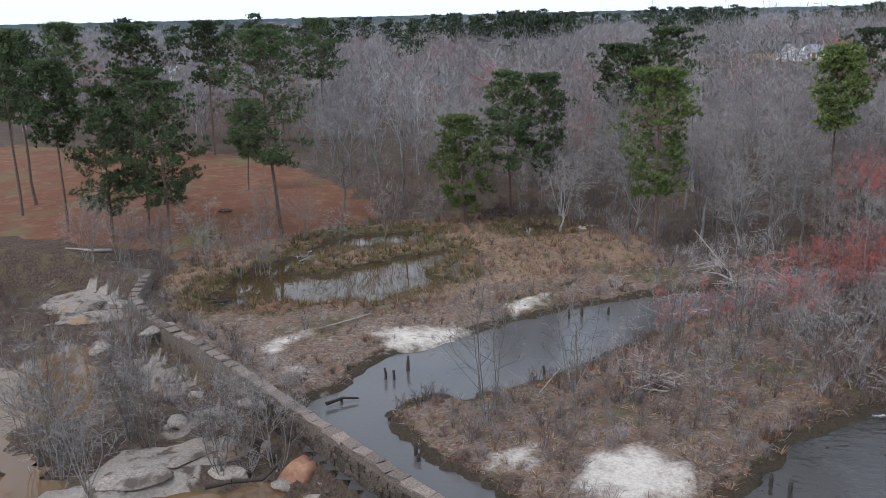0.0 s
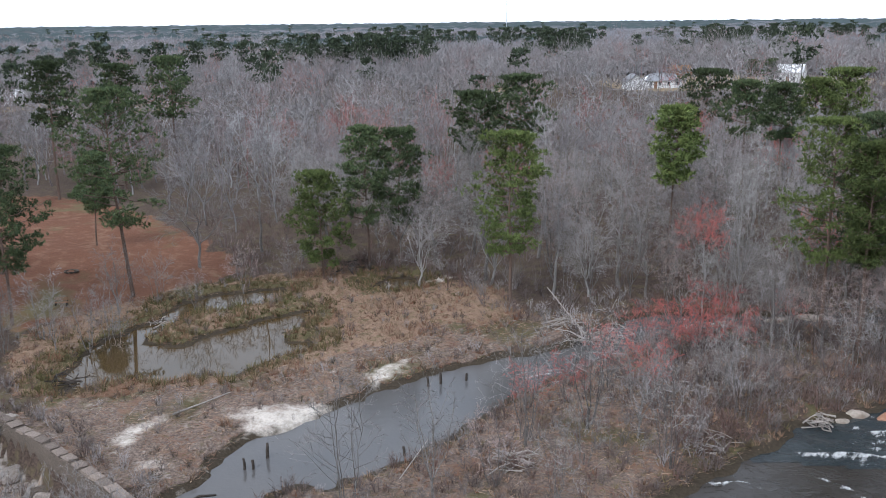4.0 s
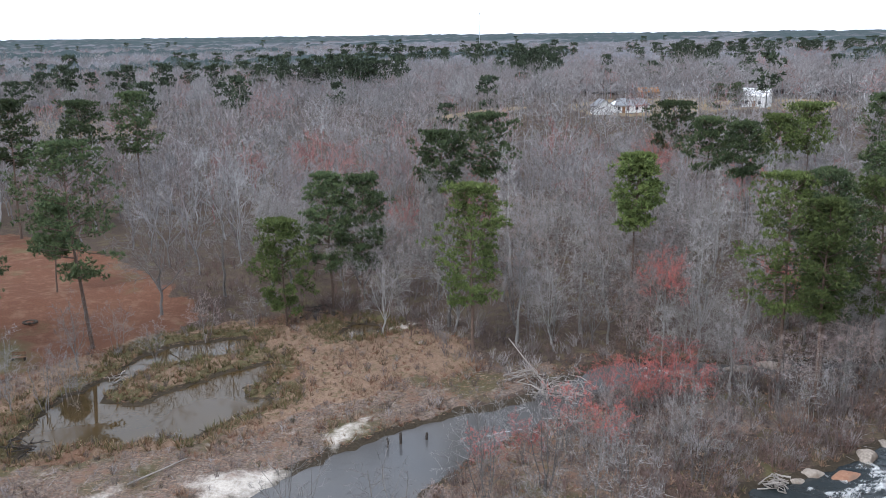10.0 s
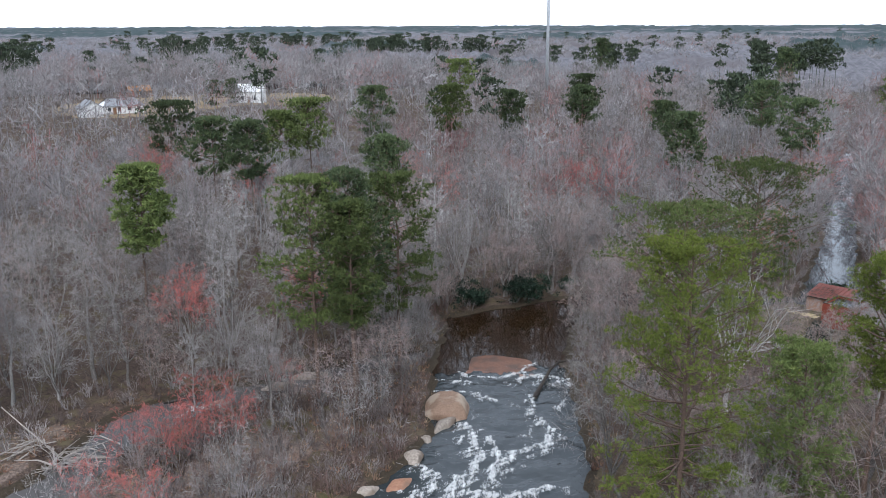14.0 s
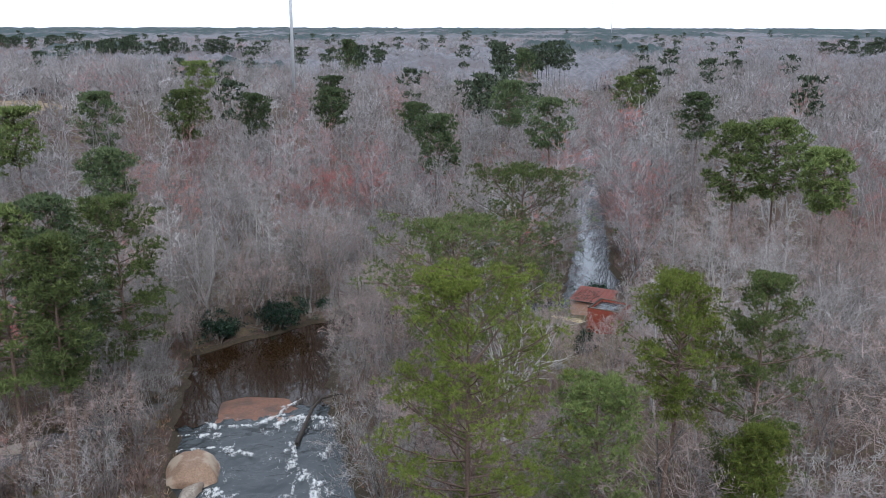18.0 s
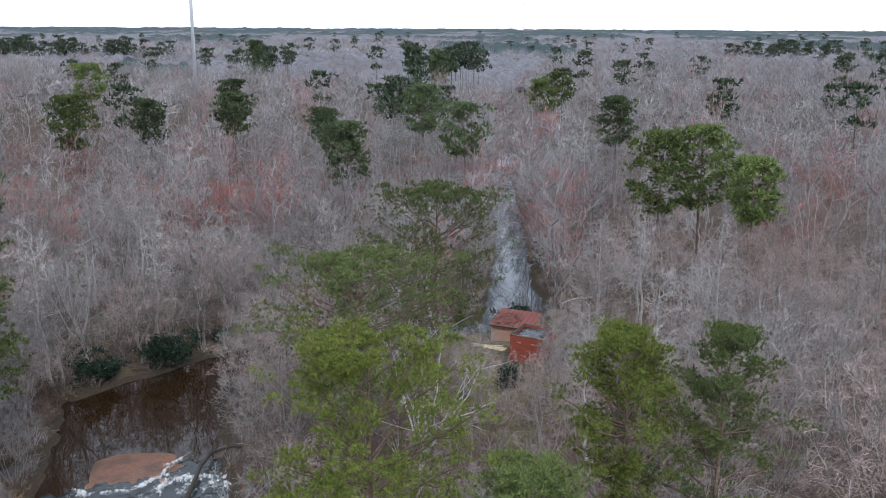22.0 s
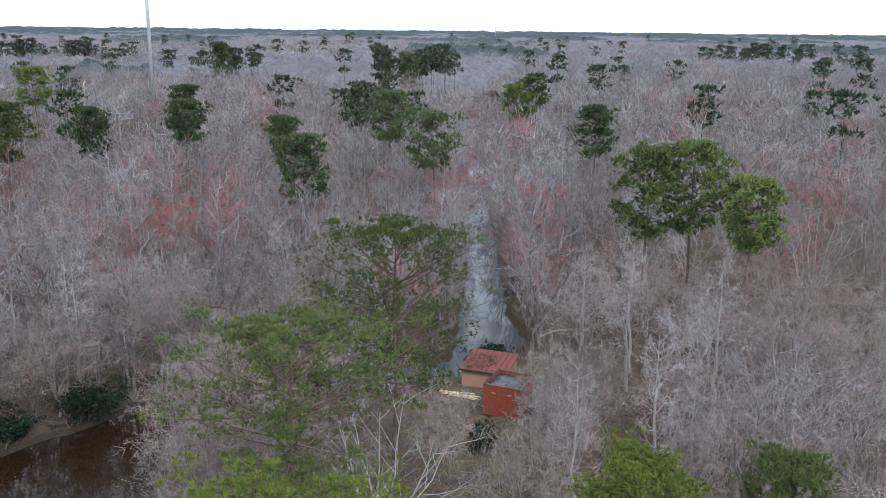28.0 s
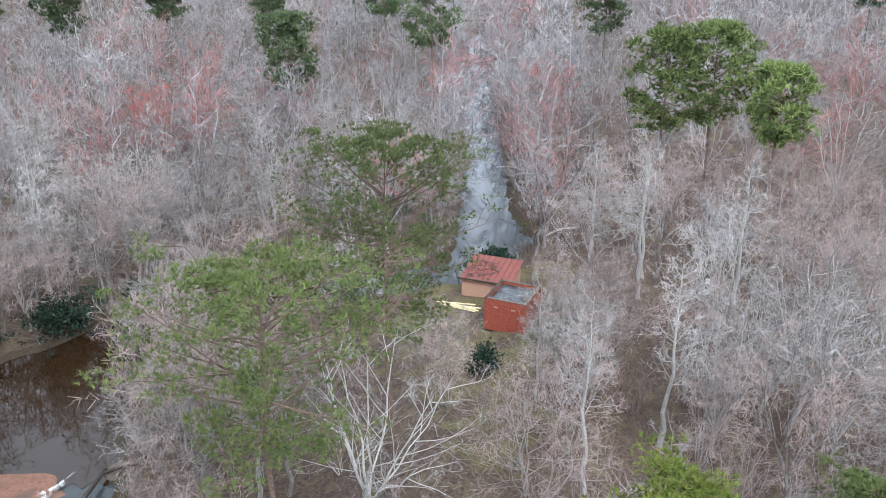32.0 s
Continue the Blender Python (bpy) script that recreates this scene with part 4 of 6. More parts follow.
PINES3 = [
    (90, 177, 20, 4.6, 0.5, "needle_dark"), (106, 172, 20, 4.4, 0.55, "needle"), (118, 167, 19, 3.6, 0.6, "needle_dark"), (142, 172, 21, 4.2, 0.55, "needle_dark"),
    (138, 166, 19, 4.0, 0.6, "needle_dark"), (144, 225, 20, 4.6, 0.6, "needle"), (114, 114, 18.5, 4.0, 0.5, "needle_dark"), (168, 141, 21, 5.0, 0.5, "needle_dark"),
    (176, 147, 20, 4.5, 0.5, "needle_dark"), (152, 118, 20, 4.6, 0.5, "needle_dark"), (170, 97, 20.5, 3.6, 0.6, "needle_dark"), (122, 67.5, 21, 5.0, 0.5, "needle"),
    (126, 63.5, 21, 4.8, 0.5, "needle"), (122, 55.5, 18, 3.4, 0.6, "needle"), (149, 152, 16, 3.2, 0.6, "needle_dark"), (245, 151, 20, 5.0, 0.55, "needle"), (232, 150, 19, 4.5, 0.55, "needle"),
]
NEEDLE_WORDS = {"needle": "green", "needle_dark": "dark green", "needle_gold": "yellow-green"}
for i, (x, y, h, r, s, kind) in enumerate(PINES + PINES2 + PINES3):
    close = i in (0, 3, 4)
    size = (17, 6, 7, 20, 11, 0.18) if i == 0 else (14, 6, 5, 15, 10, 0.19) if close else (14, 6, 6, 10, 9, 0.26) if i < 7 else (14, 5, 5, 9, 7, 0.36) if i < 11 else (14, 5, 4, 9, 7, 0.42) if i < 20 else (8, 6, 3, 10, 6, 0.58)
    geo = pine_parts(50 + i, h, r * (1.0 if i < 20 else 1.12 if i < 37 else 1.0), s if i < 20 else max(s, 0.55), *size, belly=0.38 if i < 20 else 0.3, fat=0.17 if close else 0.17 if i < 7 else 0.27 if i < 20 else 0.3, clump=0.5 if close else 0.58 if i < 7 else 0.7 if i < 20 else 1.05)
    tall = "tall" if h > 17 else "young"
    where = "by the river" if i < 11 else "at the pond" if i < 17 else "at the picnic lawn" if i < 24 else "above the bare woods"
    settle(tree_thing("pine_tree", geo, M["pine_bark"], M[kind], f"{tall} pine with {NEEDLE_WORDS[kind]} needle clumps {where}", "tree", "pines in the woods"), x, y)

# leafless trees: a few shapes of each kind, copied
BARE = []
for k, (h, sp, st, form, twig, bark, words) in enumerate([
        (14.0, 0.44, 0.24, "oak", "twig", "bark", "leafless grey hardwood"), (12.5, 0.44, 0.22, "vase", "twig", "bark", "leafless forked grey hardwood"),
        (15.5, 0.28, 0.3, "column", "twig", "bark", "tall leafless grey hardwood"), (11.5, 0.46, 0.2, "vase", "brown_twig", "bark", "leafless many-stemmed brown hardwood"),
        (13.5, 0.46, 0.26, "oak", "brown_twig", "bark", "leafless brown-twigged hardwood"), (13.0, 0.46, 0.22, "vase", "twig", "pale_bark", "leafless silvery hardwood"),
        (14.5, 0.27, 0.3, "column", "pale_twig", "pale_bark", "leafless pale-barked hardwood"), (11.0, 0.44, 0.24, "vase", "red_twig", "bark", "red maple with budding red twigs"),
        (8.0, 0.5, 0.1, "thicket", "brown_twig", "bark", "low bushy brown-twigged thicket tree"), (9.5, 0.46, 0.12, "thicket", "twig", "bark", "low spreading grey thicket tree"),
        (13.5, 0.58, 0.3, "vase", "pale_twig", "pale_bark", "broad pale sycamore with upright fanned limbs")]):
    BARE.append(tree_thing("red_maple_tree" if twig == "red_twig" else "bare_tree", bare_tree_parts(200 + k, h, sp, st, form, (9, 6, 4, 4, 1) if k == 10 else (6, 7, 5, 5, 2), thick=1.25 if k == 10 else 1.0), M["sycamore_bark" if k == 10 else bark], M[twig],
                           words + " standing in the winter woods", "tree", "leafless trees in the woods"))

rng = np.random.default_rng(5)
FRONT = [(-29.7, 112), (-20, 113), (-14, 113), (-4, 109), (3, 99), (9, 95), (16, 95), (25, 96.5), (38, 96), (50, 93.6), (57, 101), (66, 100.4), (75, 99.7), (84, 97.4), (93, 91.4), (103, 83), (119, 92.5), (136, 102.5),
         (160, 120), (190, 139), (203, 145), (300, 205), (300, 700), (-400, 700), (-150, 165), (-81, 157), (-67, 152), (-48, 137), (-36, 121)]
SOUTH = [(44, 54), (51, 62), (56, 70), (60, 76), (64, 81), (68, 85), (74, 90), (79, 91.5), (90, 82), (98, 76), (104, 74), (113, 75), (121, 82), (136, 92), (152, 103), (180, 123), (200, 138), (203, 145), (300, 205), (700, 400), (700, 100), (300, -60), (40, -60), (38, 20), (40, 45)]


def wooded(p):
    """Where the woods stand: below nought inside them."""
    d = np.minimum(far_from(p, FRONT), far_from(p, SOUTH))
    for q in FIELDS:
        d = np.maximum(d, -far_from(p, q) + 2)
    return np.maximum(d, 2.5 - far_from(p, CLEARING))


def scatter(x0, x1, y0, y1, step, seed):
    r = np.random.default_rng(seed)
    X, Y = np.meshgrid(np.arange(x0, x1, step), np.arange(y0, y1, step))
    p = np.stack([X.ravel(), Y.ravel()], 1)
    return p + r.uniform(-0.45, 0.45, p.shape) * step


p = scatter(-90, 250, 0, 260, 6.6, 6)
p = p[wooded(p) < -0.3]
p = p[np.abs(np.degrees(np.arctan2(p[:, 0] - 15, p[:, 1] - 15)) - 22) < 66]
away = np.minimum.reduce([np.hypot(p[:, 0] - 10, p[:, 1] - 22), np.hypot(p[:, 0] - 34, p[:, 1] - 34) + 8])
for px, py, gap in [(q[0], q[1], 2.2) for q in PINES[:9]] + [(64.2, 60.6, 5.5), (60, 56.5, 3.5)]:
    keep = np.hypot(p[:, 0] - px, p[:, 1] - py) > gap
    p, away = p[keep], away[keep]
extra = scatter(48, 104, 92, 122, 6.8, 66)
extra = extra[(wooded(extra) < -0.3)]
p, away = np.concatenate([p, extra]), np.concatenate([away, np.hypot(extra[:, 0] - 10, extra[:, 1] - 22)])
order = np.argsort(away)
p, away = p[order], away[order]
SINGLE = 225
used = set()
for (x, y) in p[:SINGLE]:
    k = int(rng.choice(10, p=[0.06, 0.06, 0.04, 0.16, 0.2, 0.06, 0.04, 0.0, 0.32, 0.06] if x > 45 and y < 85 else [0.17, 0.15, 0.14, 0.12, 0.13, 0.08, 0.06, 0.07, 0.03, 0.05]))
    turn, size = rng.uniform(0, 6.28), rng.uniform(0.7, 1.15)
    if k not in used:
        used.add(k)
        settle(BARE[k], x, y, turn, size)
    else:
        plant(BARE[k], x, y, turn, size, rng.uniform(0.92, 1.1))


def scattered(name, geos, places, heights, material, label, category, pick_seed, tints=None):
    """One mesh of many copies of a few shapes: woods that nobody could count."""
    r = np.random.default_rng(pick_seed)
    vs, ts, tn, tn2, sh, n = [], [], [], [], [], 0
    z, stand = ground_height(places), wavy(np.asarray(places, float), 55, 61, 2)
    for (x, y), g, s in zip(places, z, heights):
        v, t = geos[r.integers(len(geos))]
        a = r.uniform(0, 6.28)
        c, q = math.cos(a) * s, math.sin(a) * s
        vs.append(np.column_stack([v[:, 0] * c - v[:, 1] * q + x, v[:, 0] * q + v[:, 1] * c + y, v[:, 2] * s * r.uniform(0.9, 1.12) + g]).astype(np.float32))
        ts.append(t + n)
        n += len(v)
        if tints is not None:
            k = r.uniform()
            patch = stand[len(tn)]
            red = 0.75 * r.uniform(0.5, 1) if k < tints[0] * (0.35 + 1.6 * max(patch, 0)) else 0.16 * r.uniform() if k < 0.62 else 0.03
            pale = r.uniform(0.55, 0.95) if k > 1 - tints[1] * (1 - 0.6 * patch) else r.uniform(0.1, 0.4) if k > 0.5 else 0.0
            tn.append(np.full(len(v), red)), tn2.append(np.full(len(v), pale)), sh.append(np.full(len(v), r.uniform(0.72, 1.14)))
    attrs = {"tint": np.concatenate(tn), "tint2": np.concatenate(tn2), "shade": np.concatenate(sh)} if tints is not None else None
    return tagged(new(name, mesh_from(name, np.concatenate(vs), np.concatenate(ts), material, attrs)), label, category, kind="stuff")


mid_geos = [join(*bare_tree_parts(300 + k, (13, 15, 14, 16, 12, 14)[k], (0.46, 0.42, 0.46, 0.3, 0.5, 0.44)[k], 0.24, ("oak", "vase", "oak", "column", "vase", "vase")[k], (5, 5, 4, 4, 1), width=1.7, thick=0.75, stout=False)) for k in range(6)]
q = p[SINGLE:]
far_q = away[SINGLE:]
near_q = q[far_q < 175]


def along_edge(poly, step, out, seed):
    """Places along a polygon's edge, a little outside it."""
    r = np.random.default_rng(seed)
    v, res = np.asarray(poly, float), []
    for a, b in zip(v, np.roll(v, -1, 0)):
        n = int(np.linalg.norm(b - a) / step)
        for k in range(n):
            c = a + (b - a) * (k + r.uniform()) / n
            nrm = np.array([-(b - a)[1], (b - a)[0]]) / np.linalg.norm(b - a)
            res += [c + nrm * out, c - nrm * out]
    res = np.array(res) + r.normal(size=(len(res), 2)) * 0.5
    return res[water_distance(res) > 0.35]


edge_q = along_edge(UPPER, 4.0, 1.7, 14)
edge_q = edge_q[(edge_q[:, 0] > 92) & (far_from(edge_q, CLEARING) > 0)]
near_q = np.concatenate([near_q, edge_q])
scattered("bare_woods", mid_geos, near_q, rng.uniform(0.75, 1.15, len(near_q)), M["woods"], "grey leafless woods with reddish budding crowns", "woods", 8, (0.16, 0.2))

w = scatter(-420, 700, 20, 720, 7.2, 9)
w = w[wooded(w) < -1]
az, ra = np.degrees(np.arctan2(w[:, 0] - 10, w[:, 1] - 10)), np.hypot(w[:, 0] - 15, w[:, 1] - 22)
keep = (az > -40) & (az < 92) & (ra > 150) & (ra < 620)
w, ra = w[keep], ra[keep]
inner = np.minimum.reduce([np.hypot(w[:, 0] - 10, w[:, 1] - 22), np.hypot(w[:, 0] - 34, w[:, 1] - 34) + 8]) > 172
w, ra = w[inner], ra[inner]
far_geos = [far_tree_geo(400 + k, (13, 15, 14, 16, 12, 14)[k], (0.4, 0.36, 0.42, 0.34, 0.44, 0.38)[k], 7, 84, 0.15, 2.2) for k in range(6)]
scattered("distant_woods", far_geos, w, rng.uniform(0.75, 1.2, len(w)), M["woods"], "distant grey leafless woods", "woods", 10, (0.07, 0.12))

# the closed canopy of the distance, to the horizon
cols = np.radians(np.concatenate([np.arange(-44, 96, 0.3), np.arange(96, 316, 4.0)]))
rows_r = [430.0]
while rows_r[-1] < 4400:
    rows_r.append(rows_r[-1] * 1.016 + 0.3)
rows_r = np.array(rows_r)
A, R = np.meshgrid(cols, rows_r)
fp = np.stack([R.ravel() * np.sin(A.ravel()) + 15, R.ravel() * np.cos(A.ravel()) + 20], 1)
lump = wavy(fp, 11, 31, 2) * 1.6 + wavy(fp, 60, 32, 2) * 2.0 + np.random.default_rng(3).normal(size=len(fp)) * 0.9
fz = 4.5 + 8.5 * smooth((R.ravel() - 430) / 200) + lump + 4 * smooth((R.ravel() - 1500) / 2500)
for f in FIELDS:
    fz = np.where(far_from(fp, f) < 8, -1.0, fz)
# pine belts, denser with distance, in the tint's dark blue-green
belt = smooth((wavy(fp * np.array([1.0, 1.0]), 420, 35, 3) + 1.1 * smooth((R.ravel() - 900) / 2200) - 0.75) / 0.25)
fz = fz + 4.0 * belt * (fz > 0)
n_c = len(cols)
i = np.arange(len(fp)).reshape(R.shape)
j = np.roll(i, -1, 1)
fq = np.stack([i[:-1], j[:-1], j[1:], i[1:]], -1).reshape(-1, 4)
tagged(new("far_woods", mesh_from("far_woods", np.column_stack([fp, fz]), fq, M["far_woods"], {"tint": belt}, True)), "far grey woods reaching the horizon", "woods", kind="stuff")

w2 = scatter(-1100, 1400, 20, 1500, 18.0, 17)
az, ra = np.degrees(np.arctan2(w2[:, 0] - 10, w2[:, 1] - 10)), np.hypot(w2[:, 0] - 15, w2[:, 1] - 22)
w2 = w2[(az > -40) & (az < 90) & (ra > 600) & (ra < 1350) & (np.minimum.reduce([far_from(w2, f) for f in FIELDS]) > 5)]
horizon_geos = [far_tree_geo(450 + k, 15, 0.5, 4, 28, 0.42, 3.4) for k in range(5)]
scattered("horizon_woods", horizon_geos, w2, rng.uniform(0.8, 1.2, len(w2)), M["woods"], "grey woods towards the horizon", "woods", 18, (0.06, 0.15))

# pines scattered through the distance
fpine = [join(*pine_parts(500 + k, 18, 4.4, 0.6, 4, 4, 2, 5, 3, 1.2, trunk_r=0.008, fat=0.45, clump=1.4, belly=0.25)) for k in range(4)]
r2 = np.random.default_rng(12)
aa, rr = np.radians(r2.uniform(-42, 92, 230)), 210 + 1500 * r2.uniform(0, 1, 230) ** 1.5
pp = np.stack([rr * np.sin(aa) + 15, rr * np.cos(aa) + 20], 1)
pp = pp[(wooded(pp) < -2) | (rr > 650)]
hills = np.array([(r2.normal() * 14, r2.normal() * 9) for _ in range(150)])
groves = np.array([(350, 395), (355, 275), (180, 620), (330, 600), (60, 520), (-40, 420)], float)[r2.integers(6, size=150)] + hills
belts = [np.linspace(a, b, n) + r2.normal(size=(n, 2)) * 7 for a, b, n in (((318, 640), (405, 560), 46), ((690, 252), (748, 196), 30), ((-60, 700), (120, 760), 50), ((180, 820), (420, 860), 60), ((-190, 330), (-60, 420), 26))]
groves = np.concatenate([groves, *belts])
scattered("distant_pines", fpine, np.concatenate([pp, groves]), r2.uniform(0.8, 1.15, len(pp) + len(groves)), M["woods_pine"], "dark pines scattered through the far woods", "woods", 13)


# ---- brush, grass and small trees of the river banks ----
r3 = np.random.default_rng(21)
shrubs = [shrub_geo(600 + k, 1.0, 9, 5, 0.026) for k in range(6)]
tall_shrubs = [shrub_geo(620 + k, 1.0, 7, 4, 0.018) for k in range(6)]
tufts = [tussock_geo(640 + k, 1.0, 11, 0.1) for k in range(6)]

isl = scatter(-16, 60, 34, 96, 1.25, 22)
isl = isl[(far_from(isl, ISLAND) < -0.5) & (water_distance(isl) > 0.4) & (np.minimum.reduce([far_from(isl, q) for q in SANDS]) > 0.4)]
isl = isl[r3.uniform(size=len(isl)) < 0.85 + 0.1 * (isl[:, 0] > 14)]
scattered("island_brush", shrubs, isl, r3.uniform(0.5, 1.5, len(isl)) * np.where(isl[:, 0] > 14, 1.5, 1.0), M["brush"], "tangled grey-brown brush on the island", "brush", 23, (0.55, 0.1))

floor = scatter(-95, 190, 5, 190, 2.2, 24)
floor = floor[(wooded(floor) < 1.2) & (water_distance(floor) > 0.6)]
az = np.degrees(np.arctan2(floor[:, 0] - 15, floor[:, 1] - 15))
reach = np.minimum(np.hypot(floor[:, 0] - 5, floor[:, 1] - 15), np.hypot(floor[:, 0] - 34, floor[:, 1] - 34))
floor = floor[(az > -44) & (az < 92) & (reach < 130) & (r3.uniform(size=len(floor)) < 0.5) & (far_from(floor, CLEARING) > 0.5)]
scattered("undergrowth", tall_shrubs, floor, r3.uniform(0.9, 2.8, len(floor)) * (1 + 0.25 * wavy(floor, 14, 51)), M["brush"], "leafless brown undergrowth of the woods", "brush", 25, (0.7, 0.05))

low = scatter(-75, -8, 30, 84, 1.7, 26)
low = low[(far_from(low, DOWN) < -1.5) & (far_from(low, DOWN_WATER) > -0.2)]
low = low[(r3.uniform(size=len(low)) < 0.6) & (np.minimum.reduce([far_from(low, q) for q in SLABS]) > 0.2)]
scattered("riverbed_brush", shrubs, low, r3.uniform(0.5, 1.7, len(low)), M["brush"], "grey-brown brush among rocks below the dam", "brush", 27, (0.4, 0.12))

flat = scatter(-46, 16, 50, 116, 1.5, 28)
dry = np.minimum(far_from(flat, MARSH), far_from(flat, FLAT))
flat = flat[(dry < 1) & (water_distance(flat) > 0.3) & (far_from(flat, DOWN) > 0.8)]
band = scatter(-34, 62, 82, 118, 1.5, 34)
wood = wooded(band)
band = band[(wood < 7) & (wood > -3) & (water_distance(band) > 0.4) & (far_from(band, MARSH) > -4) & (far_from(band, LAWN) > 0) & (r3.uniform(size=len(band)) < 0.6)]
scattered("bank_brush", shrubs, band, r3.uniform(0.6, 2.0, len(band)), M["brush"], "tangled brush along the edge of the woods", "brush", 35, (0.3, 0.25))
rim = np.concatenate([along_edge(UPPER, 0.7, 0.7, 36), along_edge(RIGHT, 1.2, 0.8, 37), along_edge(MID, 2.2, 0.8, 38)])
rim = rim[(far_from(rim, DOWN) > 1) & (rim[:, 0] > -16) & (rim[:, 1] > 38) & (np.minimum.reduce([far_from(rim, q) for q in SANDS]) > 1.5)]
scattered("shore_brush", shrubs, rim, r3.uniform(0.5, 1.6, len(rim)), M["brush"], "brush hanging over the river's edge", "brush", 39, (0.3, 0.2))
foot_line = np.array([(-4, 33.5), (-9.9, 38.9), (-16.9, 45), (-21.6, 49.4), (-27, 54.5), (-32.7, 59.6), (-39.3, 65), (-43.8, 70)], float)
beside = []
for a, b in zip(foot_line[:-1], foot_line[1:]):
    nrm = np.array([-(b - a)[1], (b - a)[0]]) / np.linalg.norm(b - a)
    for _ in range(13):
        c = a + (b - a) * r3.uniform()
        beside += [c + nrm * r3.uniform(1.8, 3.6)]
        if c[0] < -22:
            beside += [c - nrm * r3.uniform(1.2, 4.0)]
beside = np.array(beside)
scattered("dam_brush", shrubs, beside, r3.uniform(0.5, 1.5, len(beside)), M["brush"], "grey-brown brush crowding the old dam", "brush", 71, (0.35, 0.25))
thin = flat[r3.uniform(size=len(flat)) < 0.45]
clumps = flat[(wavy(flat, 6, 81) > 0.35) & (r3.uniform(size=len(flat)) < 0.8)]
scattered("dark_brush", shrubs, clumps, r3.uniform(0.35, 0.85, len(clumps)), M["dark_brush"], "clumps of dark dead brush on the flat", "brush", 84, (0.3, 0.05))
scattered("flat_brush", shrubs, thin, r3.uniform(0.3, 1.0, len(thin)), M["brush"], "low dead brush on the mud flat", "brush", 29, (0.35, 0.2))

gr = scatter(-50, 62, 34, 116, 0.62, 30)
wd = water_distance(gr)
near_water = (wd > 0.05) & (wd < 2.2)
in_marsh = (far_from(gr, MARSH) < 0) & (wd > 0.1)
keep = (near_water & (r3.uniform(size=len(gr)) < 0.55) | in_marsh & (r3.uniform(size=len(gr)) < 0.75)) & (far_from(gr, DOWN) > 0.8) & (far_from(gr, SANDS[0]) > 0.3)
gr = gr[keep]
pond_gap = np.minimum.reduce([far_from(gr, q) for q in (POND, POND2, POND3)])
reeds = gr[(pond_gap < 3.5) & (r3.uniform(size=len(gr)) < 0.8)]
scattered("pond_reeds", tufts, reeds, r3.uniform(0.5, 1.1, len(reeds)), M["reeds"], "olive and tan reeds round the pond", "grass", 87, (0.4, 0.2))
scattered("marsh_grass", tufts, gr, r3.uniform(0.25, 0.75, len(gr)) * (1 + 0.45 * wavy(gr, 9, 52)).clip(0.4), M["grass"], "dry tan and olive marsh grass tussocks", "grass", 31, (0.22, 0.2))
gi = scatter(-16, 60, 34, 96, 0.8, 32)
gi = gi[(far_from(gi, ISLAND) < -1) & (water_distance(gi) > 0.4) & (np.minimum.reduce([far_from(gi, q) for q in SANDS]) > 0.3) & (r3.uniform(size=len(gi)) < 0.5)]
scattered("island_grass", tufts, gi, r3.uniform(0.3, 0.7, len(gi)), M["grass"], "dry grass between the island brush", "grass", 33, (0.3, 0.3))

# dead stalks and twigs lying matted over the open ground
def matted(name, places, lo, hi, width, material, label, category, seed, tints):
    r = np.random.default_rng(seed)
    z = ground_height(places)
    a, ln = r.uniform(0, 6.28, len(places)), r.uniform(lo, hi, len(places))
    d = np.stack([np.cos(a), np.sin(a), r.uniform(-0.05, 0.35, len(places))], 1) * ln[:, None]
    p0 = np.column_stack([places, z + 0.02])
    v, t = slivers(p0, p0 + d, width, r)
    k = wavy(places, 7, seed)
    t1 = np.repeat(np.where(r.uniform(size=len(places)) < tints[0] + 0.25 * k, 0.8, 0.0), 3)
    t2 = np.repeat(np.where(r.uniform(size=len(places)) < tints[1] - 0.2 * k, 0.8, 0.0), 3)
    return tagged(new(name, mesh_from(name, v, t, material, {"tint": t1, "tint2": t2, "shade": np.ones(len(t1))})), label, category, kind="stuff")


mt = scatter(-50, 50, 36, 116, 0.25, 56)
mt = mt[(mt[:, 0] < 22)]
mt = mt[(np.minimum.reduce([far_from(mt, q) for q in (MARSH, FLAT, ISLAND)]) < 0.5)]
mt = mt[(water_distance(mt) > 0.15) & (far_from(mt, DOWN) > 0.6) & (np.minimum.reduce([far_from(mt, q) for q in SANDS]) > 0.2)]
matted("matted_grass", mt, 0.25, 0.8, 0.045, M["grass"], "dead straw-coloured grass lying matted on the ground", "grass", 57, (0.25, 0.22))
tw = scatter(-60, 60, 34, 118, 1.0, 58)
tw = tw[(np.minimum.reduce([far_from(tw, q) for q in SANDS]) > 0.6) & (np.minimum.reduce([far_from(tw, q) for q in (FLAT, ISLAND, DOWN)]) < 0) & (water_distance(tw) > 0.2) & (far_from(tw, DOWN_WATER) > 0) & (np.abs(far_from(tw, DOWN)) > 0.8)]
matted("fallen_twigs", tw, 0.5, 1.8, 0.04, M["brush"], "fallen dead twigs scattered over the flats", "dead wood", 59, (0.2, 0.35))

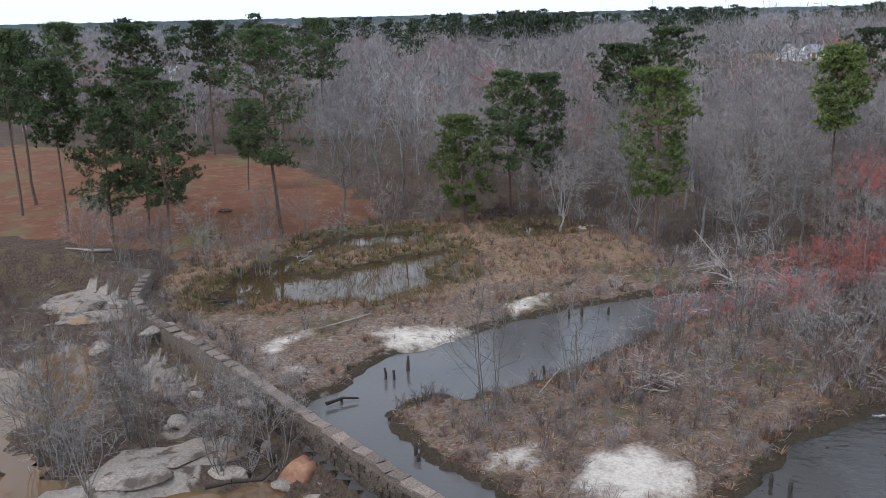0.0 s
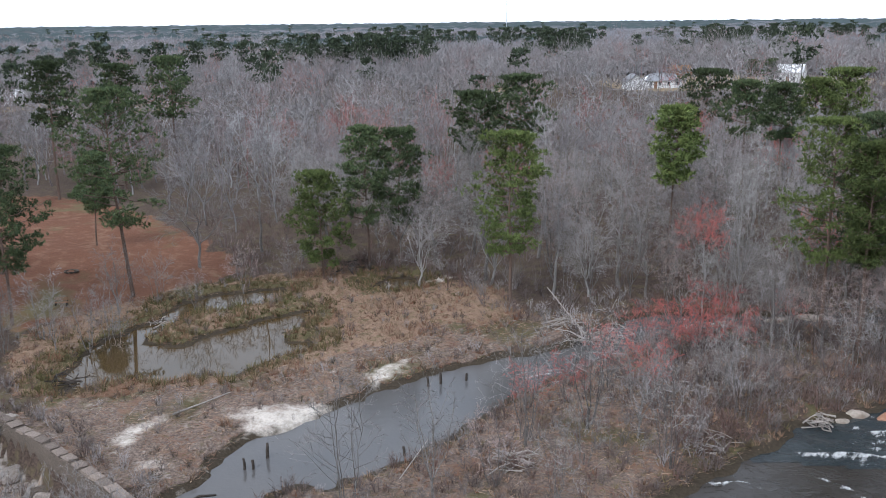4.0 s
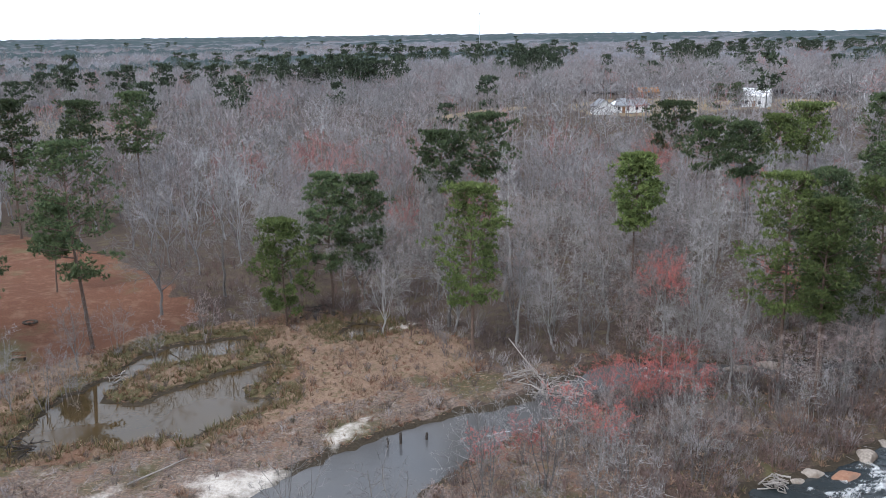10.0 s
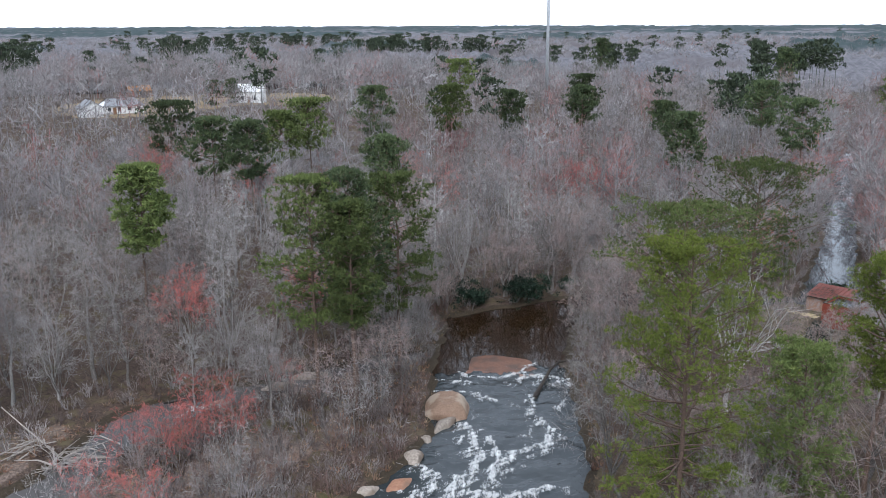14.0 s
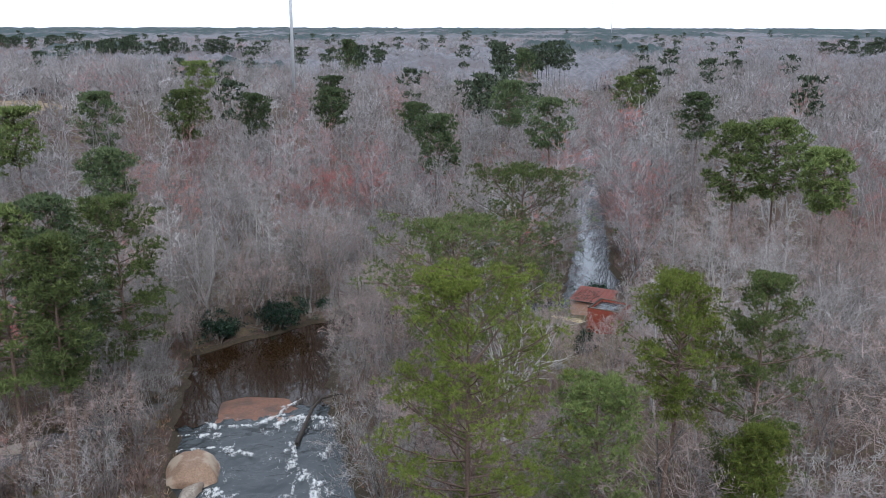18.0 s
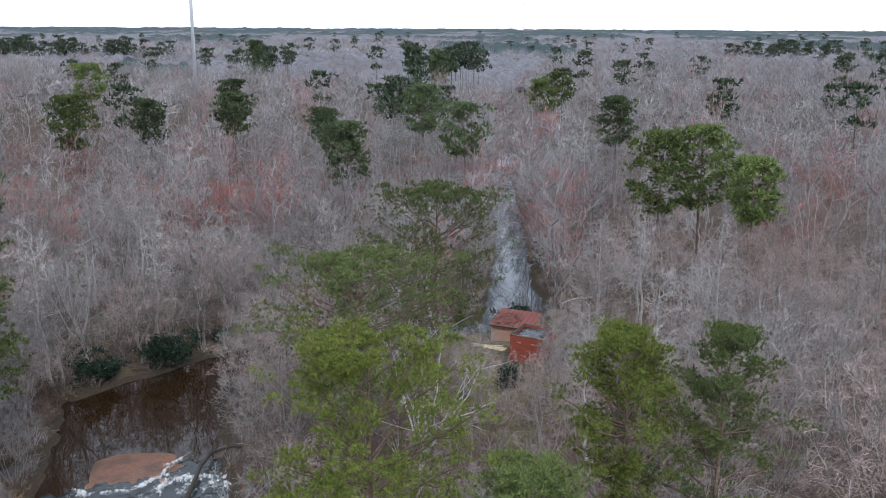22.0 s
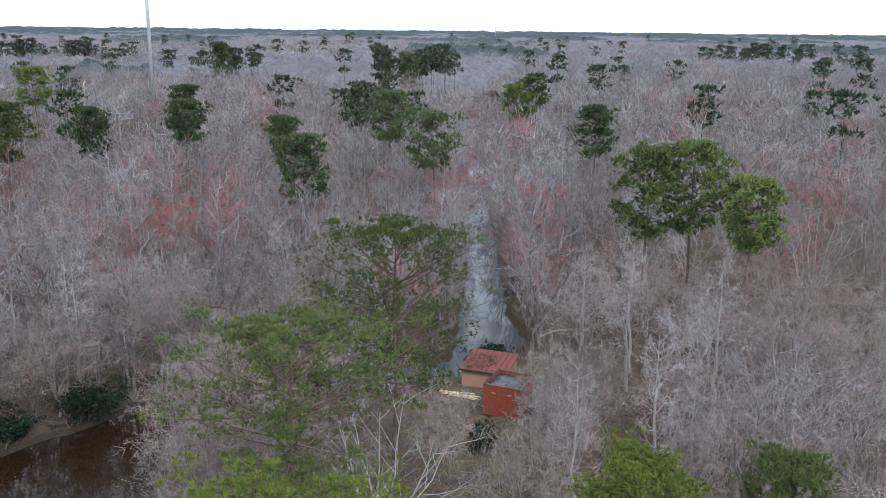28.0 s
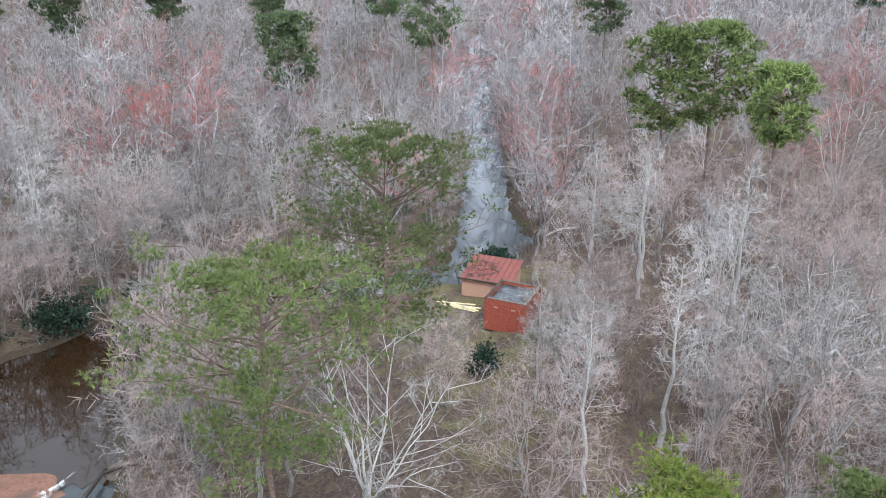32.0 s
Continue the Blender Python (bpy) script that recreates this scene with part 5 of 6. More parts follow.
SMALL = []
for k, (h, sp, form, twig, bark, words) in enumerate([
        (6.5, 0.42, "thicket", "twig", "bark", "small leafless grey tree"), (7.5, 0.36, "vase", "twig", "bark", "small pale leafless tree"), (6.0, 0.48, "thicket", "red_twig", "bark", "small red maple with budding twigs"),
        (9.5, 0.22, "thicket", "twig", "bark", "slender upright leafless tree"), (5.5, 0.5, "thicket", "brown_twig", "bark", "small brown-twigged leafless tree")]):
    SMALL.append(tree_thing("red_maple_tree" if twig == "red_twig" else "small_tree", bare_tree_parts(700 + k, h, sp, 0.16, form, (5, 6, 4, 4, 2 if twig == "red_twig" else 1), width=1.0 if twig == "red_twig" else 0.8, thick=0.9), M[bark], M[twig],
                            words + " by the river", "tree", "small trees by the river"))
spots = [(3, -8.4, 50.6), (2, 4.0, 66.5), (2, 7.5, 68.5), (2, 11.5, 72.0), (2, 18.5, 77), (2, 20.5, 79), (2, 16.0, 80.0), (2, 22.5, 80.5), (2, 23.5, 77.5), (1, 25.9, 97), (2, 33.5, 90.5), (0, 7.5, 58), (1, 12, 62), (0, 15.5, 66), (4, 19, 70), (0, 11, 71), (1, 22, 72), (0, 27, 76),
         (4, 25, 70), (1, 30, 80), (0, 33, 74), (4, 29, 84), (1, 37, 77), (0, 41, 80), (4, 16, 74), (0, 5, 53), (4, 1, 55), (1, -3, 53), (0, 13.5, 57.5), (4, 40, 86), (0, 21, 64.5), (2, 14.5, 69),
         (3, 3.5, 60.5), (3, 8.5, 63.5), (1, 19.5, 66.5), (1, -31, 95), (0, -35.5, 96.5), (4, -27, 101.5), (0, -22, 106), (1, -38.5, 92.5)]
for k in range(18):
    spots.append((int(r3.choice([0, 4, 4, 1])), 54 + 2.5 * k + r3.normal() * 0.6, (101.6 if k < 9 else 101.6 - (k - 9) * 0.95) + r3.uniform(-0.6, 1.4)))
for k in range(14):
    spots.append((int(r3.choice([0, 4, 1])), 12 + 3 * k + r3.normal(), 94.8 + r3.uniform(0, 2.5) + (2 if k > 13 else 0)))
for k in range(10):
    spots.append((int(r3.choice([0, 4, 1])), -56 + 2.2 * k + r3.normal() * 0.6, 82 + r3.uniform(-2, 3)))
for k in range(62):
    a, d = r3.uniform(0.15, 1.0), r3.uniform(2.0, 24)
    spots.append((int(r3.choice([0, 0, 4, 1, 3, 4])), -9 - 34 * a - 0.66 * d, 39 + 32 * a - 0.74 * d))
first = set()
for k, x, y in spots:
    if not -2.4 < on_ground(x, y) < 5:
        continue
    turn, size = r3.uniform(0, 6.28), r3.uniform(0.75, 1.2)
    if k in first:
        plant(SMALL[k], x, y, turn, size)
    else:
        first.add(k)
        settle(SMALL[k], x, y, turn, size)

REDS = [(7, x, y, s, 1.05) for x, y, s in ((96.9, 118.4, 1.05), (103.7, 119.5, 1.0), (117.7, 118, 1.1), (51.5, 146, 1.1), (82.8, 151, 1.0), (77.6, 129.3, 1.05), (149.7, 96, 1.1), (94, 123.5, 0.9), (102.6, 127.4, 1.0), (44, 176, 1.1), (41, 99.5, 0.9), (28, 101, 0.9), (214, 136, 1.2))]
settle(BARE[10], 64.2, 60.6, 0.6, 1.0)
for x, y, k, size in ((63.5, 77.8, 9, 0.75), (66.5, 81.5, 4, 0.6), (69.8, 85.0, 9, 0.8), (73, 88.2, 0, 0.6), (77, 90.4, 9, 0.8), (65, 74.5, 3, 0.7), (47.6, 87.6, 9, 0.6), (50.2, 92.2, 9, 0.7), (54.2, 96.6, 4, 0.6), (61.0, 72.5, 9, 0.8), (58.5, 69.5, 8, 0.8)):
    plant(BARE[k], x, y, x + 1.3 * y, size, 1.0)
plant(BARE[6], 80.6, 59.0, 1.0, 0.62, 1.0)
plant(BARE[6], 107.5, 62.5, 2.0, 0.95, 1.0)
plant(BARE[6], 103.2, 66.1, 4.0, 0.9, 1.0)
plant(BARE[5], 88.3, 44.2, 3.0, 1.05, 1.0)
plant(BARE[9], 86.5, 58.5, 3.0, 0.8, 1.0)
for x, y, k, size in ((83.2, 57.2, 8, 0.85), (80.8, 56.8, 9, 0.75), (85.8, 60.2, 8, 0.8), (76.2, 63.4, 8, 0.85), (78.2, 66.2, 9, 0.7), (73.0, 56.5, 8, 0.9), (76.8, 54.6, 8, 0.9), (89.5, 60.8, 8, 0.75), (87.5, 56.0, 4, 0.6), (96.0, 66.2, 3, 0.5), (86.0, 40.7, 5, 1.0), (96.8, 40.0, 5, 1.0), (82.9, 47.2, 5, 0.85)):
    plant(BARE[k], x, y, x * 2.1 + y, size, 1.0)
plant(BARE[8], 92.5, 60.5, 2.0, 0.9, 0.9)
plant(BARE[8], 97.0, 61.5, 5.0, 0.8, 0.9)
plant(BARE[4], 70.5, 70.5, 5.0, 0.7, 0.9)
# lawn hardwoods at the pond, and the pale trees round the brick house
for k, x, y, size, tall in [(0, -34.6, 110, 1.0, 1.0), (9, 84.5, 59.5, 0.6, 1.0), (5, 88.5, 45.8, 1.0, 0.9), (0, 100.2, 64.6, 0.85, 1.0), (6, 102.8, 61.0, 0.9, 1.0), (5, 108.5, 56, 0.85, 0.9),
                            (5, 92, 50, 1.1, 1.0), (6, 74, 52, 0.9, 1.0), (1, 55, 48.5, 0.9, 0.9), (5, -6, 102, 0.75, 1.0), (5, 2.5, 101, 0.8, 1.0), (6, 9.5, 97.5, 0.85, 1.0), (5, 13.5, 97, 0.8, 1.0), (5, 82, 103, 1.0, 1.0), (6, 72, 103, 0.95, 1), (5, 64, 104, 1, 1),
                            (1, 30, 83.5, 0.8, 1.0), (0, 26, 84, 0.75, 1.0), (4, 32, 78, 0.7, 0.9), (3, 39, 79.5, 0.8, 1.0), (0, 41.5, 84.5, 0.85, 1.0), (2, 28, 79.5, 0.7, 1.0), (6, 22.5, 83, 0.65, 1.0), (1, 46.5, 87.2, 0.7, 0.9),
                            (1, 54, 97.5, 0.85, 1), (0, 60.5, 102, 1, 1), (3, 69, 101.5, 0.95, 0.9), (4, 76, 101, 0.9, 1), (5, 86.5, 98.5, 0.9, 0.9), (1, 90.5, 96.5, 0.95, 0.9), (2, 97, 91, 0.9, 1),
                            (0, 20, 97.5, 0.8, 1), (5, 30, 96, 0.75, 1), (2, 35, 97.5, 0.8, 1), (4, 42, 96, 0.8, 0.9), (1, 48, 96.5, 0.8, 1), *REDS]:
    plant(BARE[k], x, y, x * 1.7 + y, size, tall)


# ---- rocks, sand rims and white water ----
def rock_mesh(seed, sx, sy, sz, material, rough=0.3, detail=4):
    bm = bmesh.new()
    bmesh.ops.create_icosphere(bm, subdivisions=detail, radius=1)
    noise.seed_set(seed + 1)
    pick = random.Random(seed)
    cuts = [(Vector((pick.uniform(-1, 1), pick.uniform(-1, 1), pick.uniform(-0.1, 0.9))).normalized(), pick.uniform(0.55, 0.85)) for _ in range(7)]
    for v in bm.verts:
        n1 = noise.noise(v.co * 1.3 + Vector((seed * 3.1, 0, 0)))
        n2 = noise.noise(v.co * 3.5 + Vector((0, seed * 1.7, 0)))
        k = 1 + rough * n1 + rough * 0.35 * n2
        c = v.co * k
        for cut, at in cuts:
            over = c.dot(cut) - at
            if over > 0:
                c = c - cut * over * 0.85
        v.co = Vector((c.x * sx, c.y * sy, max(min(c.z, 0.72 + 0.1 * n2), -0.6) * sz))
    return bm_mesh("rock", bm, material, True)


def rock(name, seed, x, y, sx, sy, sz, material, label, turn=0.0, sink=0.25, z=None):
    ob = new(name, rock_mesh(seed, sx, sy, sz, material))
    base = on_ground(x, y) if z is None else z
    ob.matrix_world = pose(x, y, base + sz * (0.6 - sink) - 0.1, 0, 0, turn)
    return tagged(ob, label, "rock", "river rocks")


rock("boulder", 1, 44.0, 76.6, 3.0, 2.6, 1.5, M["tan_rock"], "large smooth tan granite boulder at the rapids", 30, 0.3, -0.2)
rock("boulder", 2, 42.6, 74.4, 2.2, 0.9, 0.7, M["granite"], "low grey granite ledge under the boulder", 40, 0.3, -0.2)
rock("rock_shelf", 3, 55.3, 83.9, 5.8, 3.8, 0.24, M["shelf_rock"], "flat red-brown rock shelf at the pool's lip", 145, 0.1, -0.1)
for sd, x, y, sx, sy, sz, kind, words, turn in [
        (4, 31.0, 67.3, 1.2, 0.75, 0.6, "granite", "pale granite rock at the river's edge", 10), (5, 33.8, 67.0, 1.5, 0.8, 0.5, "red_rock", "flat orange-brown rock at the river's edge", 25), (6, 36.8, 70.3, 1.3, 0.9, 0.8, "granite", "grey granite rock on the bank", 50),
        (7, 29.2, 66.2, 0.8, 0.5, 0.4, "granite", "small pale rock in the shallows", 0), (8, 39.5, 72.6, 0.9, 0.6, 0.5, "granite", "grey rock on the bank", 70), 
        (10, 62.0, 79.8, 1.5, 1.2, 0.5, "stone", "dark wet rock in the rapids", 40), (12, 26.3, 89.8, 1.6, 0.8, 0.5, "granite", "pale rock in the side channel", 20),
        (13, 33.0, 90.5, 1.8, 1.0, 0.6, "granite", "pale rock in the side channel", 0), (14, 12.0, 76.2, 1.0, 0.6, 0.35, "granite", "pale rock in the side channel", 10), (15, 36.5, 91.5, 2.2, 1.0, 0.6, "granite", "pale rock in the side channel", 160),
        (16, -19.6, 47.2, 1.9, 1.2, 1.3, "red_rock", "red-brown rock against the dam", 40)]:
    rock("boulder", sd, x, y, sx, sy, sz, M[kind], words, turn, 0.3, -0.1 if sd != 16 else -1.9)
for sd, x, y, sx, sy, sz in [(20, -30, 44.5, 2.6, 1.3, 0.35), (21, -27.5, 48.0, 1.8, 1.0, 0.3), (22, -35, 60.5, 1.7, 1.0, 0.4), (23, -31.0, 53.5, 1.4, 0.9, 0.4), (24, -24.5, 46.5, 1.5, 0.8, 0.4), (25, -39.0, 46.5, 1.8, 0.8, 0.4),
                             (26, -38, 64.5, 1.8, 1.0, 0.35), (27, -44.5, 66.5, 1.6, 1.0, 0.5), (28, -22.5, 43, 1.3, 0.8, 0.4), (29, -49, 77, 1.8, 1.0, 0.4), (30, -34, 41.0, 2.0, 1.0, 0.3), (31, -51, 75.5, 1.6, 1.1, 0.5),
                             (32, -23.8, 52.2, 0.9, 0.6, 0.4), (33, -20.6, 46.2, 1.0, 0.7, 0.35), (34, -25.8, 53.6, 0.8, 0.6, 0.4), (35, -18.2, 44.0, 0.9, 0.5, 0.3)]:
    rock("rock_outcrop", sd, x, y, sx, sy, sz, M["slab_rock"], "weathered tan-grey granite outcrop below the dam", sd * 37, 0.3, on_ground(x, y) + 0.05)


def foam_sheet(name, lines, label, step=0.18, z=0.05, field=None):
    """Broken white water along some lines of the rapids, as lumpy patches."""
    v = np.concatenate([np.asarray(q, float)[:, :2] for q in lines])
    X, Y = np.meshgrid(np.arange(v[:, 0].min() - 2, v[:, 0].max() + 2, step), np.arange(v[:, 1].min() - 2, v[:, 1].max() + 2, step))
    p = np.stack([X.ravel(), Y.ravel()], 1)
    dens = np.zeros(len(p))
    flow = np.array([-0.62, -0.78])
    for q in lines:
        q = np.asarray(q, float)
        for a, b in zip(q[:-1], q[1:]):
            e, w = (b - a)[:2], p - a[:2]
            k = np.clip((w @ e) / (e @ e), 0, 1)
            off = w - k[:, None] * e
            d, size = np.hypot(*off.T), a[2] + (b[2] - a[2]) * k
            reach = np.where(off @ flow > 0, size * (3.8 + 2.6 * wavy(p, 2.2, 43, 2)).clip(0.9), size * (0.6 + 0.3 * wavy(p, 1.4, 44, 2)).clip(0.15))
            dens = np.maximum(dens, np.exp(-(d / reach) ** 1.6))
    rag = 0.5 * wavy(p, 1.5, 41, 3) + 0.4 * wavy(p, 0.55, 42, 2)
    f = dens * (0.86 + 0.5 * rag).clip(0.2, 1.2)
    if field is not None:
        inner = far_from(p, field)
        streak = 0.1 + 0.12 * wavy(p @ np.array([[0.78 * 1.6, -0.62 * 0.5], [-0.62 * 1.6, -0.78 * 0.5]]).T, 4.5, 45, 2)
        f = np.maximum(f, np.where(inner < -0.6, streak + 0.16 * smooth((p[:, 1] - p[:, 0] * 0.2 - 56) / 10), 0))
    ok = (f > 0.1).reshape(X.shape)
    i = np.arange(len(p)).reshape(X.shape)
    cell = ok[:-1, :-1] & ok[1:, 1:] & ok[:-1, 1:] & ok[1:, :-1]
    fq = np.stack([i[:-1, :-1], i[:-1, 1:], i[1:, 1:], i[1:, :-1]], -1)[cell]
    used, back = np.unique(fq, return_inverse=True)
    zz = z + 0.13 + 0.07 * np.clip(f, 0, 1) * (dens ** 2) + 0.03 * rag * dens
    return tagged(new(name, mesh_from(name, np.column_stack([p, zz])[used], back.reshape(-1, 4), M["foam"], {"dens": np.clip(f, 0, 1.0)[used] * 0.42}, True)), label, "white water", kind="stuff")


foam_sheet("foam", [
    [(50.4, 84.3, 0.12), (50.8, 82.4, 0.18), (52.9, 80.4, 0.2), (55.8, 80.5, 0.22), (57.6, 81.4, 0.2), (59.7, 81.7, 0.15)], [(55.0, 78.9, 0.5), (56.9, 78.7, 0.75), (58.5, 76.6, 0.7)], [(47.0, 83.6, 0.18), (49.9, 81.1, 0.3)],
    [(46.0, 80.8, 0.2), (48.5, 78.8, 0.32), (49.4, 76.1, 0.2)], [(53.3, 75.1, 0.25), (50.4, 70.8, 0.32), (47.5, 68.2, 0.2)], [(44.3, 73.3, 0.3), (44.0, 72.0, 0.4), (42.2, 68.1, 0.6), (38.6, 65.3, 0.6), (36.4, 64.2, 0.4)],
    [(44.5, 69.8, 0.3), (43.3, 66.5, 0.4), (39.5, 63.3, 0.35)], [(50.6, 70.0, 0.25), (50.1, 68.3, 0.35), (47.6, 66.3, 0.5), (45.0, 66.3, 0.5), (42.0, 65.4, 0.45), (39.5, 63.3, 0.3)], [(36.6, 68.8, 0.35), (37.0, 66.5, 0.6), (34.3, 65.1, 0.5), (31.0, 64.0, 0.3)],
    [(31.0, 62.4, 0.4), (33.0, 62.8, 0.6), (36.3, 63.2, 0.7), (38.2, 62.6, 0.75), (39.5, 60.9, 0.6), (41.4, 60.5, 0.5), (43.4, 60.3, 0.4)], [(53.5, 71.5, 0.15), (55.4, 72.6, 0.2)], [(24.0, 60.6, 0.2), (28.0, 60.6, 0.35), (31.0, 59.6, 0.3)]],
    "white foaming water in the rapids", 0.18, 0.03, RAPIDS)
foam_sheet("foam_side", [[(8.5, 75.8, 0.3), (11.5, 77.2, 0.5), (13.5, 78.5, 0.35)], [(22.5, 88.8, 0.3), (24.8, 90.0, 0.6), (26.5, 89.2, 0.3)], [(16.5, 56.2, 0.1), (18.0, 56.6, 0.18), (19.0, 56.0, 0.1)], [(5.0, 75.5, 0.12), (8.0, 76.5, 0.2)]],
           "thin foam in the side channel", 0.15, 0.02)
foam_sheet("foam_flecks", [[(21, 52, 0.06), (23, 50.6, 0.1), (24, 49, 0.06)], [(16, 50.4, 0.05), (16.8, 48.6, 0.08)], [(24, 57, 0.08), (25.4, 55.6, 0.14), (26, 54, 0.08)], [(31, 56.5, 0.1), (32, 54.5, 0.16), (31.5, 53, 0.08)]], "flecks of foam drifting on the river", 0.16, -0.02)


# ---- dead wood ----
def log_mesh(seed, pts, r0, r1, material, sides=7):
    rng = np.random.default_rng(seed)
    pts = np.asarray(pts, float)
    r = np.linspace(r0, r1, len(pts)) * rng.uniform(0.85, 1.15, len(pts))
    v, t = prisms(pts[:-1], pts[1:], r[:-1], r[1:], sides)
    n = len(v)
    ends = []
    for k, first in ((0, 0), (len(pts) - 1, (len(pts) - 2) * 2 * sides + sides)):
        c = n + len(ends)
        ends.append(pts[k])
        t = np.concatenate([t, [[c, first + i, first + (i + 1) % sides] for i in range(sides)]])
    return mesh_from("log", np.concatenate([v, ends]), t, material, smooth=True)


def stick_heap(name, seed, x, y, reach, count, material, label, lift=0.5):
    """A heap of crossed dead branches: each branch a part."""
    rng = np.random.default_rng(seed)
    heap = tagged(new(name), label, "dead wood")
    heap.matrix_basis = Matrix.Translation((x, y, max(on_ground(x, y), -0.1)))
    for _ in range(count):
        c = rng.normal(size=3) * np.array([reach * 0.35, reach * 0.25, 0.18]) + np.array([0, 0, lift * rng.uniform(0.2, 1)])
        a, tilt, ln = rng.uniform(0, 6.28), rng.uniform(-0.1, 0.35), rng.uniform(0.5, 1.2) * reach
        d = np.array([math.cos(a), math.sin(a), tilt]) * ln / 2
        mid = c + rng.normal(size=3) * 0.08 * ln
        part("branch", log_mesh(int(rng.integers(1e6)), [c - d, mid, c + d], rng.uniform(0.04, 0.12), 0.02, material, 5), heap)
    return heap


stick_heap("brush_pile", 61, 12.5, 84.5, 3.6, 46, M["driftwood"], "pile of grey driftwood branches across the side channel", 1.2)
stick_heap("brush_pile", 62, 9.0, 87.5, 2.6, 26, M["driftwood"], "pile of grey driftwood branches on the bank", 0.9)
stick_heap("dead_branches", 63, 2.0, 57.5, 2.6, 18, M["driftwood"], "heap of pale dead branches on the island", 0.8)
stick_heap("dead_branches", 64, 17.5, 60.5, 2.2, 14, M["driftwood"], "heap of pale dead branches on the bank", 0.6)
stick_heap("dead_branches", 65, -36.5, 73.5, 2.4, 16, M["dark_wood"], "dark dead branches at the pond's edge", 0.4)
stick_heap("dead_branches", 66, -33.5, 90.5, 1.8, 14, M["driftwood"], "grey dead branches at the pond's edge", 0.7)
stick_heap("dead_branches", 67, -15.0, 110.5, 2.6, 20, M["dark_wood"], "dark fallen branches under the pines", 1.0)
stick_heap("dead_branches", 68, 24.0, 92.0, 2.4, 16, M["dark_wood"], "dark logs wedged in the side channel", 0.5)
stick_heap("root_wad", 69, 27.3, 65.2, 1.5, 26, M["driftwood"], "upturned pale root wad at the river's edge", 0.9)
for label, r0, r1, kind, pts in [
        ("dark forked driftwood log lodged in the rapids", 0.24, 0.12, "dark_wood", [(53.2, 74.6, 0.0), (55.6, 76.4, 0.3), (58.2, 78.4, 0.6), (60.8, 79.9, 0.5)]),
        ("bare weathered log lying on the mud flat", 0.08, 0.05, "driftwood", [(-24.4, 65.8, 1.05), (-22.4, 68.0, 1.1), (-20.8, 69.9, 1.15)]),
        ("dark log lying at the bank", 0.14, 0.08, "dark_wood", [(-19.9, 53.2, 0.35), (-19.0, 54.2, 0.4), (-18.0, 54.6, 0.25)]),
        ("pale fallen trunk beside the river", 0.22, 0.15, "driftwood", [(114, 76.6, 0.5), (116.5, 76.2, 0.55), (118.6, 74.6, 0.7)]),
        ("pale leaning dead pole on the island", 0.06, 0.03, "driftwood", [(-6.0, 55.0, 0.4), (-4.9, 57.0, 1.2), (-3.6, 59.0, 2.2)]),
        ("pale leaning dead snag at the side channel", 0.09, 0.04, "driftwood", [(11.5, 86.0, 0.4), (9.8, 88.0, 2.2), (8.0, 90.0, 4.2)]),
        ("dark curved root on the riverbed", 0.16, 0.08, "dark_wood", [(-24.5, 43.6, -0.9), (-22.9, 43.8, -0.5), (-21.3, 44.6, -0.7), (-20.7, 45.6, -0.3)]),
        ("pale log lying on the lawn's edge", 0.2, 0.15, "driftwood", [(-60, 86.5, 1.6), (-57, 86.2, 1.6), (-54.5, 86.6, 1.6)])]:
    tagged(new("log", log_mesh(len(label), pts, r0, r1, M[kind])), label, "log")
branch = tagged(new("driftwood_fork", log_mesh(7, [(60.4, 79.7, 0.5), (61.8, 78.8, 0.75), (62.6, 77.8, 0.6)], 0.13, 0.05, M["dark_wood"])), "dark fork of a driftwood log in the rapids", "log")

POSTS = [(-17.0, 58.6, 0.9), (-16.4, 58.7, 0.7), (-15.7, 60.4, 1.2), (-4.1, 73.6, 0.9), (-3.0, 74.2, 1.1), (-0.7, 75.0, 0.7), (-5.5, 60.6, 0.8), (8.0, 46.6, 0.7), (8.9, 45.9, 0.6), (-12.5, 47.4, 0.8), (-15.2, 51.9, 0.3), (-12.2, 46.7, 0.5), (-19.2, 54.4, 0.3), (-1.9, 62.9, 0.7)]
for k, (x, y, h) in enumerate(POSTS):
    ob = new("wooden_post", log_mesh(80 + k, [(0, 0, -0.8), (0.02, 0.03, h * 0.5), (0.05 * (k % 3 - 1), 0.04, h)], 0.13, 0.1, M["dark_wood"], 7))
    ob.matrix_world = Matrix.Translation((x, y, 0))
    tagged(ob, "dark rotten wooden pile standing in the river", "post", "wooden piles in the river")


# ---- the old stone dam ----
DAM = [(-4.0, 34.5), (-9.7, 39.6), (-16.4, 45.6), (-21.2, 50.0), (-26.6, 55.1), (-32.3, 60.2), (-38.9, 65.6), (-43.4, 70.6), (-44.6, 74.6), (-45.8, 78.8), (-48.6, 80.6)]
DAM_TOP = [1.75, 1.75, 1.75, 1.75, 1.7, 1.6, 1.5, 1.7, 1.9, 1.9, 1.5]


